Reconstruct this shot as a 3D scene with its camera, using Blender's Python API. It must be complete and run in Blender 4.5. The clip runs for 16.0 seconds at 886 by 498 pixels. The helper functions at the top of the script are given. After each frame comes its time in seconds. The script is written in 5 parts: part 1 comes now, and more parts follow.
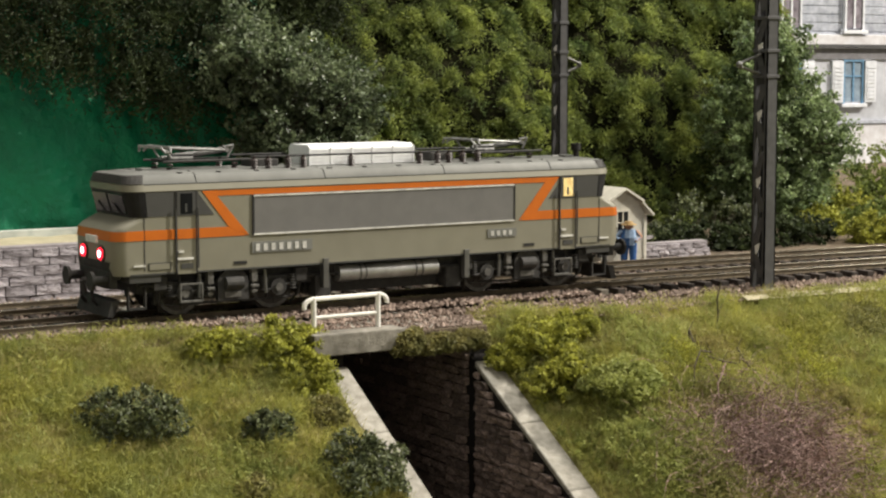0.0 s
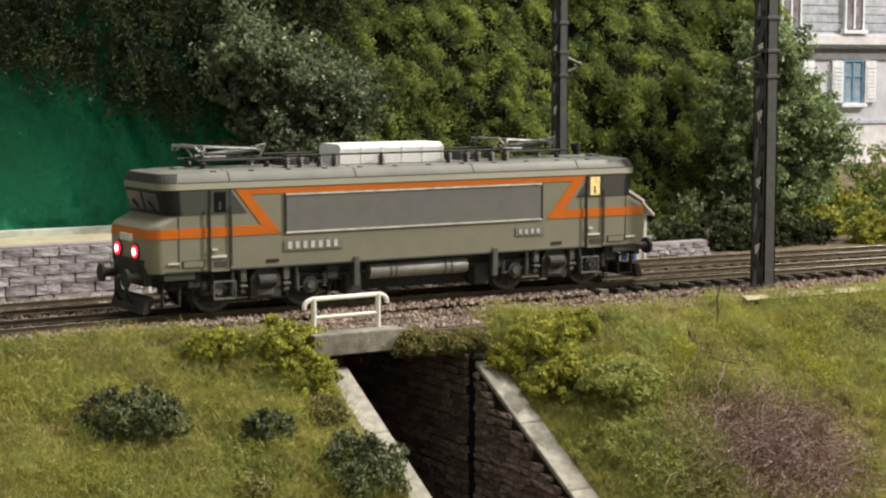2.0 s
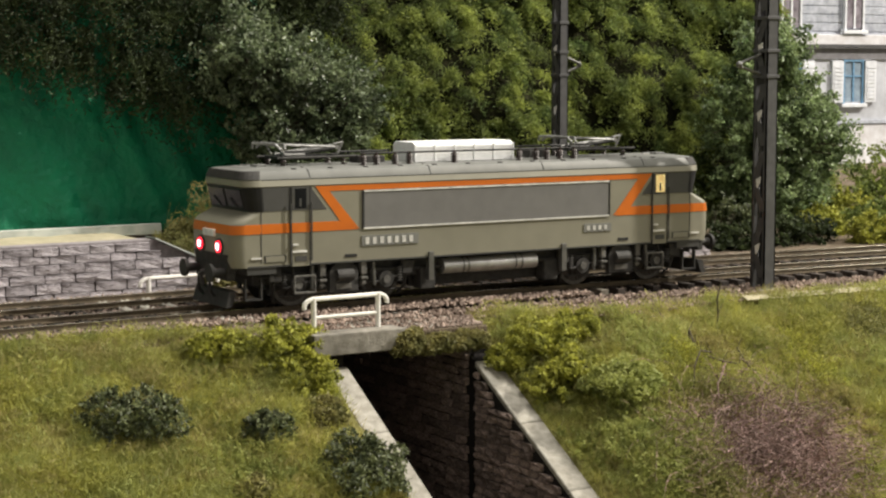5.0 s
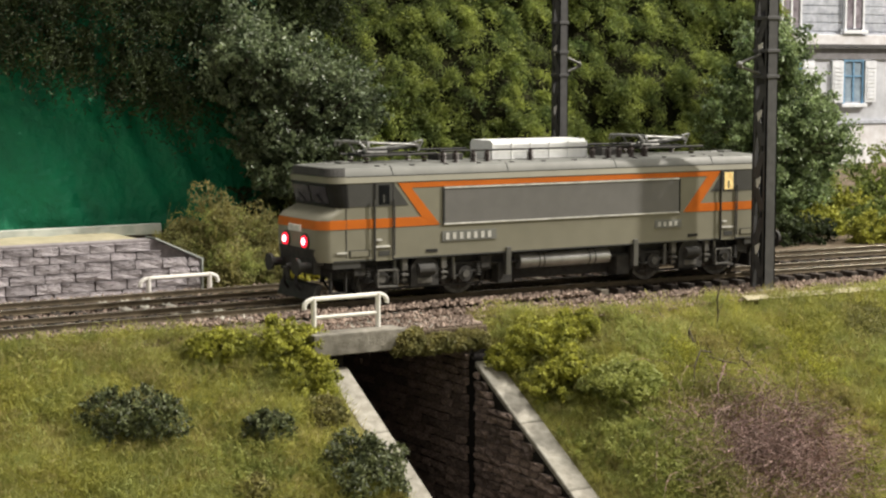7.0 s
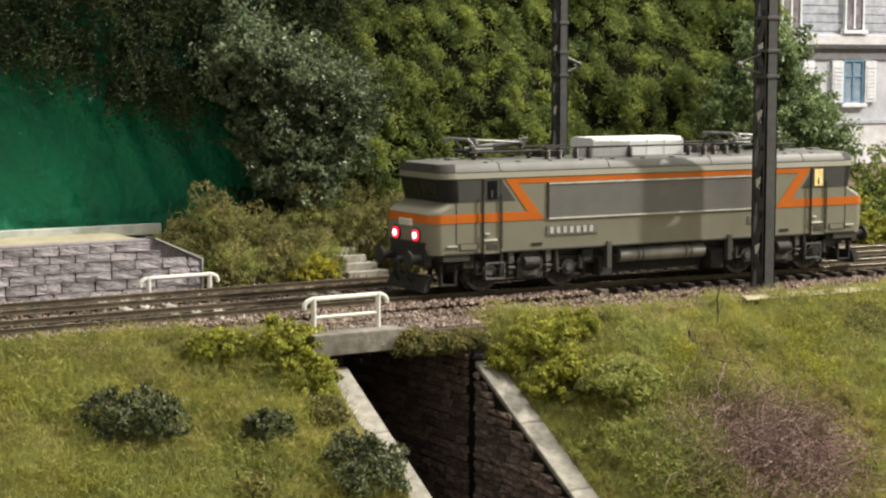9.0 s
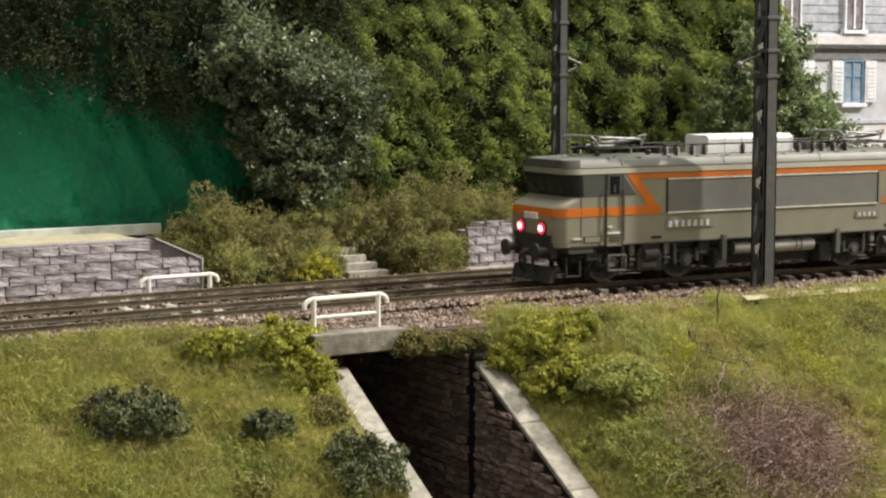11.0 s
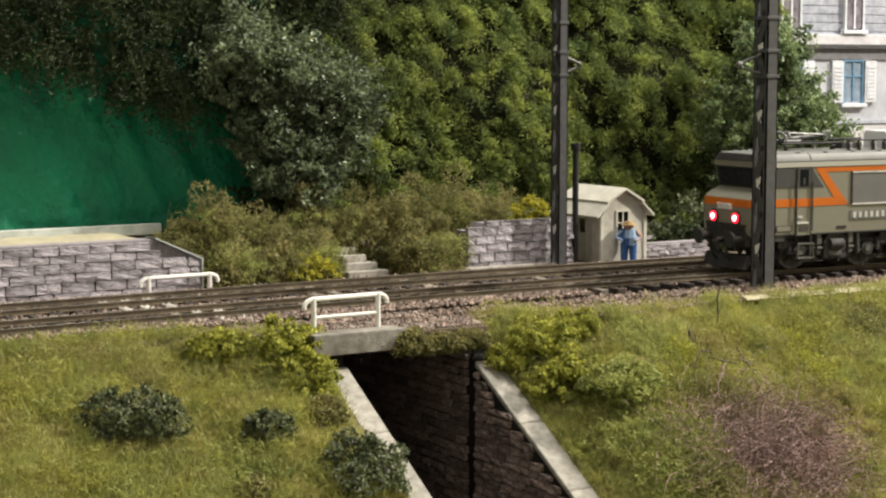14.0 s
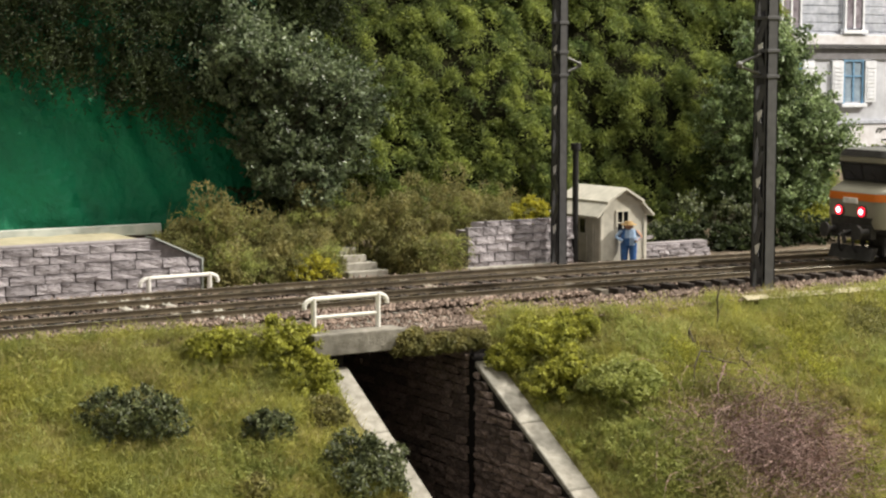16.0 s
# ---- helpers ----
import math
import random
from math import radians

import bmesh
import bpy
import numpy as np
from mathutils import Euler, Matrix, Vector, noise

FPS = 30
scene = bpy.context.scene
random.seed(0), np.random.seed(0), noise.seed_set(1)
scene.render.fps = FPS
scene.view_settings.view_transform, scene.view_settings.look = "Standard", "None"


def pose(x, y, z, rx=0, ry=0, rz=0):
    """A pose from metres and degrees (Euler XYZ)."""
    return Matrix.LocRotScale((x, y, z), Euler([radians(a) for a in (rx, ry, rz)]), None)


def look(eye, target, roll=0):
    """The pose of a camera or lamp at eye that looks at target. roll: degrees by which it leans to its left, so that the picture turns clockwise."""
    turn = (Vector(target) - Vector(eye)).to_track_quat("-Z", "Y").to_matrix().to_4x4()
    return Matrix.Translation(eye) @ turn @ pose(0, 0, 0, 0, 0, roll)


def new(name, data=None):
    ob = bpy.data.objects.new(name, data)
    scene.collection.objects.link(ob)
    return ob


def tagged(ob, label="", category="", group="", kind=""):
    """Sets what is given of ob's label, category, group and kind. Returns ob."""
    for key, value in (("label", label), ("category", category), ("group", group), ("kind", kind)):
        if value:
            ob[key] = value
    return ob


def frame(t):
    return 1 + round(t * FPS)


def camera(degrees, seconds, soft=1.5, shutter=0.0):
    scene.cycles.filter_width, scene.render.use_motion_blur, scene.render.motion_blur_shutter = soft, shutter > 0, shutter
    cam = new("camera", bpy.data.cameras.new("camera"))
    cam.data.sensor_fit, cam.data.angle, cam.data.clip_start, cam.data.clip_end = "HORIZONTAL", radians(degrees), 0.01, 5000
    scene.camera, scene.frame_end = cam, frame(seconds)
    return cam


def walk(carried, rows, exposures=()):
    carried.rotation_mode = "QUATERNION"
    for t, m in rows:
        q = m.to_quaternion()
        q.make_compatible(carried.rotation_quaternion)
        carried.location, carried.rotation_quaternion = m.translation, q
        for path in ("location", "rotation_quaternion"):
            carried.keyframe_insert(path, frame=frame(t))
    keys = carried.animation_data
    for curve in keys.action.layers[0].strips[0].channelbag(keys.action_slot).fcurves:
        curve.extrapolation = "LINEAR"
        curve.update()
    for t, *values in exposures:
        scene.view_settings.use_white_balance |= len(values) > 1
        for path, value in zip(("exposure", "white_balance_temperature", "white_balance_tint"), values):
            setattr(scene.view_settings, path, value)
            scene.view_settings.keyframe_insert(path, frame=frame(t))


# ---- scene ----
# All lengths below are in centimetres of the model; U turns them into metres.
U = 0.01
EYE = (-30.21, -53.36, 7.71)
YAW, PITCH = radians(32.094), radians(5.71)
AHEAD = (math.sin(YAW) * math.cos(PITCH), math.cos(YAW) * math.cos(PITCH), -math.sin(PITCH))
CAM_POSE = look([c * U for c in EYE], [(c + 50 * d) * U for c, d in zip(EYE, AHEAD)])
cam = camera(26.98, 16.0, soft=2.2, shutter=0.5)
walk(cam, [(0.0, CAM_POSE), (16.0, CAM_POSE)], exposures=[(0.0, 0.13), (3.0, 0.13), (7.0, 0.18), (9.0, 0.2), (12.5, 0.27), (16.0, 0.27)])

# ---- light: one hall spotlight from the side, an added overhead fill, dim hall ----
world = bpy.data.worlds.new("hall")
scene.world = world
world.use_nodes = True
world.node_tree.nodes["Background"].inputs["Color"].default_value = (1.0, 0.93, 0.82, 1)
world.node_tree.nodes["Background"].inputs["Strength"].default_value = 0.38


def lamp(name, eye, target, shape, size, watts, colour):
    data = bpy.data.lights.new(name, "AREA")
    data.shape, data.size, data.energy, data.color = shape, size * U, watts, colour
    ob = new(name, data)
    ob.matrix_world = look([c * U for c in eye], [c * U for c in target])
    return ob


lamp("hall_spotlight", (10 + 222, -86, 172), (10, 0, 2), "DISK", 7, 135, (1.0, 0.93, 0.82))
# unseen soft lamp, added overhead to lift the tops of things
lamp("overhead_fill", (35, -35, 195), (10, 2, 0), "SQUARE", 90, 38, (1.0, 0.95, 0.86))

# ---- materials ----


def srgb(r, g, b):
    return tuple((c / 255 / 12.92 if c / 255 <= 0.04045 else ((c / 255 + 0.055) / 1.055) ** 2.4) for c in (r, g, b)) + (1,)


def material(name, base, second=None, grain=0.3, rough=0.7, metal=0.0, bump=0.0, bump_size=0.05, rand=0.0, mode="", spec=0.4, emit=0.0, stain=0.25):
    """base and second are mixed by noise of the size grain (cm), stained at six times that size; mode: 'island' or 'object' gives each piece its own shade."""
    m = bpy.data.materials.new(name)
    m.use_nodes = True
    nt = m.node_tree
    n, link = nt.nodes, nt.links
    p = n["Principled BSDF"]
    p.inputs["Roughness"].default_value, p.inputs["Metallic"].default_value = rough, metal
    p.inputs["Specular IOR Level"].default_value = spec
    second = second or tuple(c * 0.72 for c in base[:3]) + (1,)
    co = n.new("ShaderNodeTexCoord")
    fine, wide, mix, mul = n.new("ShaderNodeTexNoise"), n.new("ShaderNodeTexNoise"), n.new("ShaderNodeMix"), n.new("ShaderNodeMix")
    for tex, size in ((fine, grain), (wide, grain * 6)):
        link.new(co.outputs["Object"], tex.inputs["Vector"])
        tex.inputs["Scale"].default_value = 1 / (size * U)
        tex.inputs["Detail"].default_value = 4
    mix.data_type = mul.data_type = "RGBA"
    ramp = n.new("ShaderNodeValToRGB")
    ramp.color_ramp.elements[0].position, ramp.color_ramp.elements[1].position = 0.35, 0.65
    link.new(fine.outputs["Fac"], ramp.inputs["Fac"])
    link.new(ramp.outputs["Color"], mix.inputs["Factor"])
    mix.inputs["A"].default_value, mix.inputs["B"].default_value = base, second
    mul.blend_type = "MULTIPLY"
    mul.inputs["Factor"].default_value = 1
    tone = n.new("ShaderNodeMapRange")
    tone.inputs["From Min"].default_value, tone.inputs["From Max"].default_value = 0.3, 0.7
    tone.inputs["To Min"].default_value, tone.inputs["To Max"].default_value = 1 - stain, 1
    link.new(wide.outputs["Fac"], tone.inputs["Value"])
    link.new(mix.outputs["Result"], mul.inputs["A"])
    link.new(tone.outputs["Result"], mul.inputs["B"])
    out = mul.outputs["Result"]
    if mode:
        src = n.new("ShaderNodeNewGeometry").outputs["Random Per Island"] if mode == "island" else n.new("ShaderNodeObjectInfo").outputs["Random"]
        shade, hue = n.new("ShaderNodeMapRange"), n.new("ShaderNodeHueSaturation")
        shade.inputs["To Min"].default_value, shade.inputs["To Max"].default_value = 1 - rand, 1 + rand
        link.new(src, shade.inputs["Value"])
        link.new(shade.outputs["Result"], hue.inputs["Value"])
        link.new(out, hue.inputs["Color"])
        out = hue.outputs["Color"]
    link.new(out, p.inputs["Base Color"])
    if bump:
        b, tex = n.new("ShaderNodeBump"), n.new("ShaderNodeTexNoise")
        link.new(co.outputs["Object"], tex.inputs["Vector"])
        tex.inputs["Scale"].default_value, tex.inputs["Detail"].default_value = 1 / (bump_size * U), 5
        b.inputs["Strength"].default_value, b.inputs["Distance"].default_value = min(1, bump), bump_size * U
        link.new(tex.outputs["Fac"], b.inputs["Height"])
        link.new(b.outputs["Normal"], p.inputs["Normal"])
    if emit:
        p.inputs["Emission Color"].default_value, p.inputs["Emission Strength"].default_value = base, emit
    return m


def leafy(name, base, second, rand=0.5, grain=1.6, rough=0.6, spec=0.3):
    """Thin leaves and fibres: part of the light passes through them."""
    m = material(name, base, second, grain, rough, rand=rand, mode="island", spec=spec)
    n, link = m.node_tree.nodes, m.node_tree.links
    p, out = n["Principled BSDF"], n["Material Output"]
    thin, mix = n.new("ShaderNodeBsdfTranslucent"), n.new("ShaderNodeMixShader")
    mix.inputs["Fac"].default_value = 0.4
    link.new(p.inputs["Base Color"].links[0].from_socket, thin.inputs["Color"])
    link.new(p.outputs["BSDF"], mix.inputs[1])
    link.new(thin.outputs["BSDF"], mix.inputs[2])
    link.new(mix.outputs["Shader"], out.inputs["Surface"])
    return m


SOIL = material("soil", (0.16, 0.12, 0.08, 1), (0.09, 0.07, 0.045, 1), 0.3, 0.95, bump=0.8, bump_size=0.1)
BALLAST = material("ballast stone", (0.37, 0.285, 0.235, 1), (0.2, 0.15, 0.122, 1), 0.5, 0.9, rand=0.4, mode="island", bump=0.3, bump_size=0.03)
RAIL = material("weathered rail", (0.14, 0.11, 0.07, 1), (0.09, 0.07, 0.045, 1), 0.4, 0.6, 0.3)
RAILHEAD = material("worn rail head", (0.5, 0.47, 0.4, 1), (0.36, 0.33, 0.27, 1), 0.5, 0.16, 1.0)
SLEEPER = material("dark sleeper", (0.055, 0.042, 0.034, 1), (0.03, 0.024, 0.02, 1), 0.2, 0.8, rand=0.35, mode="object", bump=0.3)
# near-white base: the shine on a few sleepers is put into colour
GLINT_SLEEPER = material("sleeper with painted shine", (0.62, 0.6, 0.54, 1), (0.4, 0.38, 0.32, 1), 0.2, 0.7, rand=0.3, mode="object")
PALE_SLEEPER = material("worn concrete sleeper", (0.3, 0.27, 0.22, 1), (0.16, 0.14, 0.11, 1), 0.2, 0.8, rand=0.3, mode="object", bump=0.3)
BEAM = material("stained concrete beam", (0.32, 0.3, 0.26, 1), (0.2, 0.185, 0.155, 1), 0.3, 0.9, bump=0.4, bump_size=0.06, stain=0.45)
CONCRETE = material("concrete", (0.41, 0.39, 0.34, 1), (0.28, 0.26, 0.22, 1), 0.25, 0.85, bump=0.35, bump_size=0.06, stain=0.35)
DARK_STONE = material("dark damp stone", (0.36, 0.275, 0.24, 1), (0.15, 0.115, 0.1, 1), 0.18, 0.8, rand=0.4, mode="object", bump=0.7, bump_size=0.07)
# near-black for stone joints; also stands for shade inside the underpass
JOINT_SHADE = material("dark joint and underpass shade", (0.016, 0.013, 0.012, 1), None, 0.2, 0.95, bump=0.4)
WALL_STONE = material("grey violet stone", (0.47, 0.435, 0.46, 1), (0.3, 0.275, 0.295, 1), 0.3, 0.9, rand=0.25, mode="object", bump=0.65, bump_size=0.16, stain=0.45)
WALL_JOINT = material("grey joint", (0.33, 0.3, 0.31, 1), None, 0.2, 0.95, bump=0.4)
WHITE_PAINT = material("white paint", (0.8, 0.79, 0.75, 1), (0.72, 0.7, 0.66, 1), 0.15, 0.5, stain=0.1)
# grey that stands for the shade below the house cornice
FRIEZE_SHADE = material("grey frieze shade", (0.24, 0.235, 0.25, 1), (0.18, 0.175, 0.19, 1), 0.4, 0.8)
MAST_GREY = material("dark grey mast paint", (0.075, 0.075, 0.078, 1), (0.055, 0.055, 0.058, 1), 0.3, 0.55, bump=0.1)
# for the plates' raised bars, and for bright openings painted onto the masts
PALE_METAL_LIT = material("pale metal and lit mast gaps", (0.66, 0.65, 0.62, 1), (0.5, 0.5, 0.48, 1), 0.1, 0.5)
CLOTH = material("green painted sheet", (0.003, 0.245, 0.115, 1), (0.004, 0.185, 0.092, 1), 1.2, 0.6, bump=0.5, bump_size=0.5, stain=0.3)
SAND = material("sandy ledge", (0.46, 0.41, 0.28, 1), (0.36, 0.33, 0.22, 1), 0.4, 0.95, bump=0.4)
PLANK = material("pale plank", (0.55, 0.58, 0.54, 1), (0.42, 0.46, 0.43, 1), 0.4, 0.8)
GRASS = leafy("static grass", (0.5, 0.485, 0.12, 1), (0.3, 0.325, 0.095, 1), 0.22, 1.1)
DRY = leafy("dry grass", (0.46, 0.4, 0.15, 1), (0.31, 0.29, 0.1, 1), 0.2, 1.2)
TURF = material("green brown turf", (0.26, 0.255, 0.06, 1), (0.16, 0.15, 0.045, 1), 0.6, 0.95, bump=0.8, bump_size=0.12)
HILL = leafy("hillside foliage", (0.345, 0.4, 0.095, 1), (0.105, 0.155, 0.048, 1), 0.5, 1.3)
# darker copy of HILL; in the hillside gaps its tone stands for shade
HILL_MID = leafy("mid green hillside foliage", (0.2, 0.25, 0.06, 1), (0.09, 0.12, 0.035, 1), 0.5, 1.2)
# near-black: the shade between leaf clumps is put into this soil colour
GAP_SHADE_SOIL = material("hillside soil with gap shade", (0.03, 0.03, 0.014, 1), (0.014, 0.016, 0.008, 1), 0.5, 1.0, bump=0.8, bump_size=0.4, spec=0.05)
# dark copy of the hillside leaves: weaker light is put into the colour
HILL_SHADED = leafy("hillside foliage darkened as shade", (0.066, 0.088, 0.032, 1), (0.027, 0.04, 0.016, 1), 0.55, 1.2)
BLUEGREEN = leafy("grey green leaves", (0.23, 0.28, 0.15, 1), (0.08, 0.115, 0.055, 1), 0.65, 0.7, 0.36, 0.6)
LEAF_GREEN = leafy("fresh green leaves", (0.33, 0.42, 0.19, 1), (0.11, 0.165, 0.07, 1), 0.6, 0.8, 0.42, 0.5)
BUSH_YELLOW = leafy("yellow green leaves", (0.48, 0.48, 0.085, 1), (0.28, 0.3, 0.06, 1), 0.5, 0.6)
BUSH_OLIVE = leafy("olive undergrowth", (0.35, 0.315, 0.12, 1), (0.175, 0.175, 0.065, 1), 0.45, 0.9)
MOSS = leafy("olive green moss", (0.35, 0.34, 0.125, 1), (0.165, 0.175, 0.065, 1), 0.4, 0.8)
BUSH_DARK = leafy("dark bush leaves", (0.19, 0.215, 0.1, 1), (0.06, 0.08, 0.036, 1), 0.75, 0.35, 0.45, 0.5)
MEADOW = leafy("soft green growth", (0.46, 0.49, 0.15, 1), (0.29, 0.33, 0.1, 1), 0.25, 0.9)
YELLOW = leafy("yellow flowers", (0.66, 0.6, 0.06, 1), (0.4, 0.4, 0.06, 1), 0.4, 0.3)
TWIG = material("purple brown twigs", (0.34, 0.225, 0.2, 1), (0.2, 0.14, 0.12, 1), 0.3, 0.9, rand=0.5, mode="island")
BARK = material("bark", (0.1, 0.08, 0.055, 1), (0.06, 0.05, 0.035, 1), 0.2, 0.9, bump=0.6)
SHED_WALL = material("grey beige boards", (0.6, 0.58, 0.5, 1), (0.5, 0.48, 0.41, 1), 0.3, 0.8, bump=0.15)
SHED_ROOF = material("pale roof felt", (0.68, 0.65, 0.56, 1), (0.58, 0.56, 0.48, 1), 0.3, 0.85, bump=0.2)
BLACK = material("black", (0.018, 0.017, 0.017, 1), None, 0.3, 0.6)
GLASS = material("dark window glass", (0.012, 0.013, 0.014, 1), None, 0.5, 0.12, spec=0.6)
BLUE = material("blue overalls", (0.05, 0.16, 0.42, 1), (0.04, 0.11, 0.3, 1), 0.1, 0.8)
SHIRT = material("light blue shirt", (0.3, 0.42, 0.6, 1), None, 0.1, 0.8)
SKIN = material("painted face", (0.5, 0.28, 0.18, 1), None, 0.1, 0.7)
STRAW = material("straw hat", (0.5, 0.34, 0.15, 1), None, 0.1, 0.8)
SLATE = material("slate facade", (0.54, 0.565, 0.64, 1), (0.36, 0.385, 0.45, 1), 0.35, 0.85, bump=0.3, stain=0.35)
RENDER = material("pale plaster", (0.64, 0.66, 0.72, 1), (0.52, 0.535, 0.59, 1), 0.6, 0.9, bump=0.2, stain=0.3)
LIMEWASH = material("stained limewash", (0.8, 0.8, 0.84, 1), (0.64, 0.62, 0.64, 1), 0.5, 0.9, bump=0.2, stain=0.25)
DARK_PANE = material("dim window pane", (0.32, 0.29, 0.33, 1), (0.15, 0.13, 0.15, 1), 0.5, 0.15)
HOUSE_BLUE = material("blue window frame", (0.16, 0.33, 0.52, 1), None, 0.2, 0.6)
HOUSE_PANE = material("pale window pane", (0.30, 0.38, 0.46, 1), (0.2, 0.26, 0.33, 1), 0.4, 0.15)
SHUTTER = material("cold white shutter paint", (0.8, 0.82, 0.87, 1), (0.68, 0.7, 0.75, 1), 0.3, 0.6, stain=0.2)
HOUSING = material("bright white paint", (0.88, 0.89, 0.9, 1), (0.8, 0.81, 0.82, 1), 0.2, 0.45, stain=0.08)
# locomotive
BODY = material("concrete grey livery", (0.222, 0.213, 0.165, 1), (0.206, 0.197, 0.152, 1), 0.6, 0.45, stain=0.12)
ROOF_GREY = material("grey roof paint", (0.19, 0.193, 0.18, 1), (0.16, 0.163, 0.152, 1), 0.5, 0.5, stain=0.2)
DARK_GREY = material("dark grey livery", (0.06, 0.06, 0.058, 1), (0.052, 0.052, 0.05, 1), 0.4, 0.5, stain=0.1)
PANEL_GREY = material("grey louvre panel", (0.165, 0.162, 0.16, 1), (0.147, 0.145, 0.143, 1), 0.5, 0.42, stain=0.12)
ORANGE = material("orange livery stripe", (0.56, 0.135, 0.006, 1), (0.5, 0.118, 0.006, 1), 0.5, 0.45, stain=0.1)
SILVER = material("bright aluminium trim", (0.82, 0.81, 0.78, 1), None, 0.3, 0.4, 0.15)
UNDER = material("dusty dark underframe", (0.048, 0.046, 0.042, 1), (0.026, 0.025, 0.024, 1), 0.2, 0.75, bump=0.2)
TANK = material("grey metal reservoir", (0.17, 0.168, 0.162, 1), (0.12, 0.12, 0.115, 1), 0.4, 0.35, 0.5)
WHEEL = material("wheel steel", (0.07, 0.062, 0.055, 1), None, 0.3, 0.5, 0.4)
RED_LAMP = material("red tail lamp", (1.0, 0.01, 0.03, 1), (1.0, 0.01, 0.03, 1), 1, 0.4, emit=2.2)
LAMP_CORE = material("lamp core", (1.0, 0.75, 0.78, 1), (1.0, 0.75, 0.78, 1), 1, 0.4, emit=3.0)
CAB_LIGHT = material("lit cab interior", (1.0, 0.78, 0.34, 1), (0.6, 0.38, 0.12, 1), 0.15, 0.6, emit=0.3)
RESERVOIR = material("bright metal reservoir", (0.5, 0.5, 0.49, 1), (0.36, 0.36, 0.35, 1), 0.4, 0.35, 0.7, stain=0.35)
HANGER = material("dusty pale bogie metal", (0.17, 0.165, 0.15, 1), (0.09, 0.087, 0.08, 1), 0.2, 0.65, 0.2)
CERAMIC = material("brown glazed insulator", (0.04, 0.024, 0.02, 1), (0.025, 0.016, 0.014, 1), 0.15, 0.5)
ARM = material("bare metal arm", (0.34, 0.34, 0.33, 1), (0.2, 0.2, 0.195, 1), 0.2, 0.4, 0.4)
SCREEN_BLACK = material("black windscreen surround", (0.02, 0.02, 0.021, 1), (0.015, 0.015, 0.016, 1), 0.3, 0.55, spec=0.2)
BLUEGLASS = material("cab window", (0.008, 0.009, 0.01, 1), None, 0.5, 0.2, spec=0.15)

# ---- helpers for building ----
rng = np.random.default_rng(7)


def link_mesh(name, me, mats, parent, label):
    for m in mats if isinstance(mats, (list, tuple)) else [mats]:
        me.materials.append(m)
    ob = new(name, me)
    if parent is not None:
        ob.parent = parent
    if label:
        ob["label"] = label
    return ob


def part(name, bm, mats, parent=None, label="", smooth=False):
    """One mesh object from a bmesh in centimetres."""
    bmesh.ops.transform(bm, matrix=Matrix.Scale(U, 4), verts=bm.verts)
    bmesh.ops.recalc_face_normals(bm, faces=bm.faces)
    me = bpy.data.meshes.new(name)
    bm.to_mesh(me)
    bm.free()
    if smooth:
        for f in me.polygons:
            f.use_smooth = True
        me.set_sharp_from_angle(angle=math.radians(33))
    return link_mesh(name, me, mats, parent, label)


def raw(name, verts, faces, mats, parent=None, label="", smooth=False):
    """One mesh object from arrays in centimetres; faces is an (n, 3) or (n, 4) array."""
    verts, faces = np.asarray(verts, float) * U, np.asarray(faces, int)
    me = bpy.data.meshes.new(name)
    k = faces.shape[1]
    me.vertices.add(len(verts))
    me.vertices.foreach_set("co", verts.ravel())
    me.loops.add(faces.size)
    me.loops.foreach_set("vertex_index", faces.ravel())
    me.polygons.add(len(faces))
    me.polygons.foreach_set("loop_start", np.arange(0, faces.size, k))
    me.polygons.foreach_set("use_smooth", np.full(len(faces), smooth))
    me.update(calc_edges=True)
    return link_mesh(name, me, mats, parent, label)


def thing(name, x=0, y=0, z=0, rz=0, label="", category="", group="", kind=""):
    ob = new(name)
    ob.empty_display_size = 0.01
    ob.matrix_basis = pose(x * U, y * U, z * U, 0, 0, rz)
    return tagged(ob, label, category, group, kind)


def piece(name, me, parent, x=0, y=0, z=0, rx=0, ry=0, rz=0, scale=None):
    """An object of its own on a shared mesh."""
    ob = new(name, me)
    ob.parent = parent
    ob.matrix_basis = pose(x * U, y * U, z * U, rx, ry, rz) @ (Matrix.Diagonal((*scale, 1)) if scale else Matrix())
    return ob


def box(bm, x0, x1, y0, y1, z0, z1, bevel=0.0, m=None):
    r = bmesh.ops.create_cube(bm, size=1)
    vs = r["verts"]
    bmesh.ops.scale(bm, vec=(x1 - x0, y1 - y0, z1 - z0), verts=vs)
    bmesh.ops.translate(bm, vec=((x0 + x1) / 2, (y0 + y1) / 2, (z0 + z1) / 2), verts=vs)
    if m is not None:
        bmesh.ops.transform(bm, matrix=m, verts=vs)
    if bevel:
        es = list({e for v in vs for e in v.link_edges})
        bmesh.ops.bevel(bm, geom=es, offset=bevel, segments=2, affect="EDGES", profile=0.6)
    return bm


def boxes(*args, bevel=0.0):
    bm = bmesh.new()
    for a in args:
        box(bm, *a, bevel=bevel)
    return bm


def rod(bm, a, b, r, r2=None, seg=8):
    a, b = Vector(a), Vector(b)
    d = b - a
    m = Matrix.Translation((a + b) / 2) @ d.to_track_quat("Z", "Y").to_matrix().to_4x4()
    bmesh.ops.create_cone(bm, cap_ends=True, segments=seg, radius1=r, radius2=r if r2 is None else r2, depth=d.length, matrix=m)
    return bm


def rods(r, *pairs, seg=8):
    bm = bmesh.new()
    for a, b in pairs:
        rod(bm, a, b, r, seg=seg)
    return bm


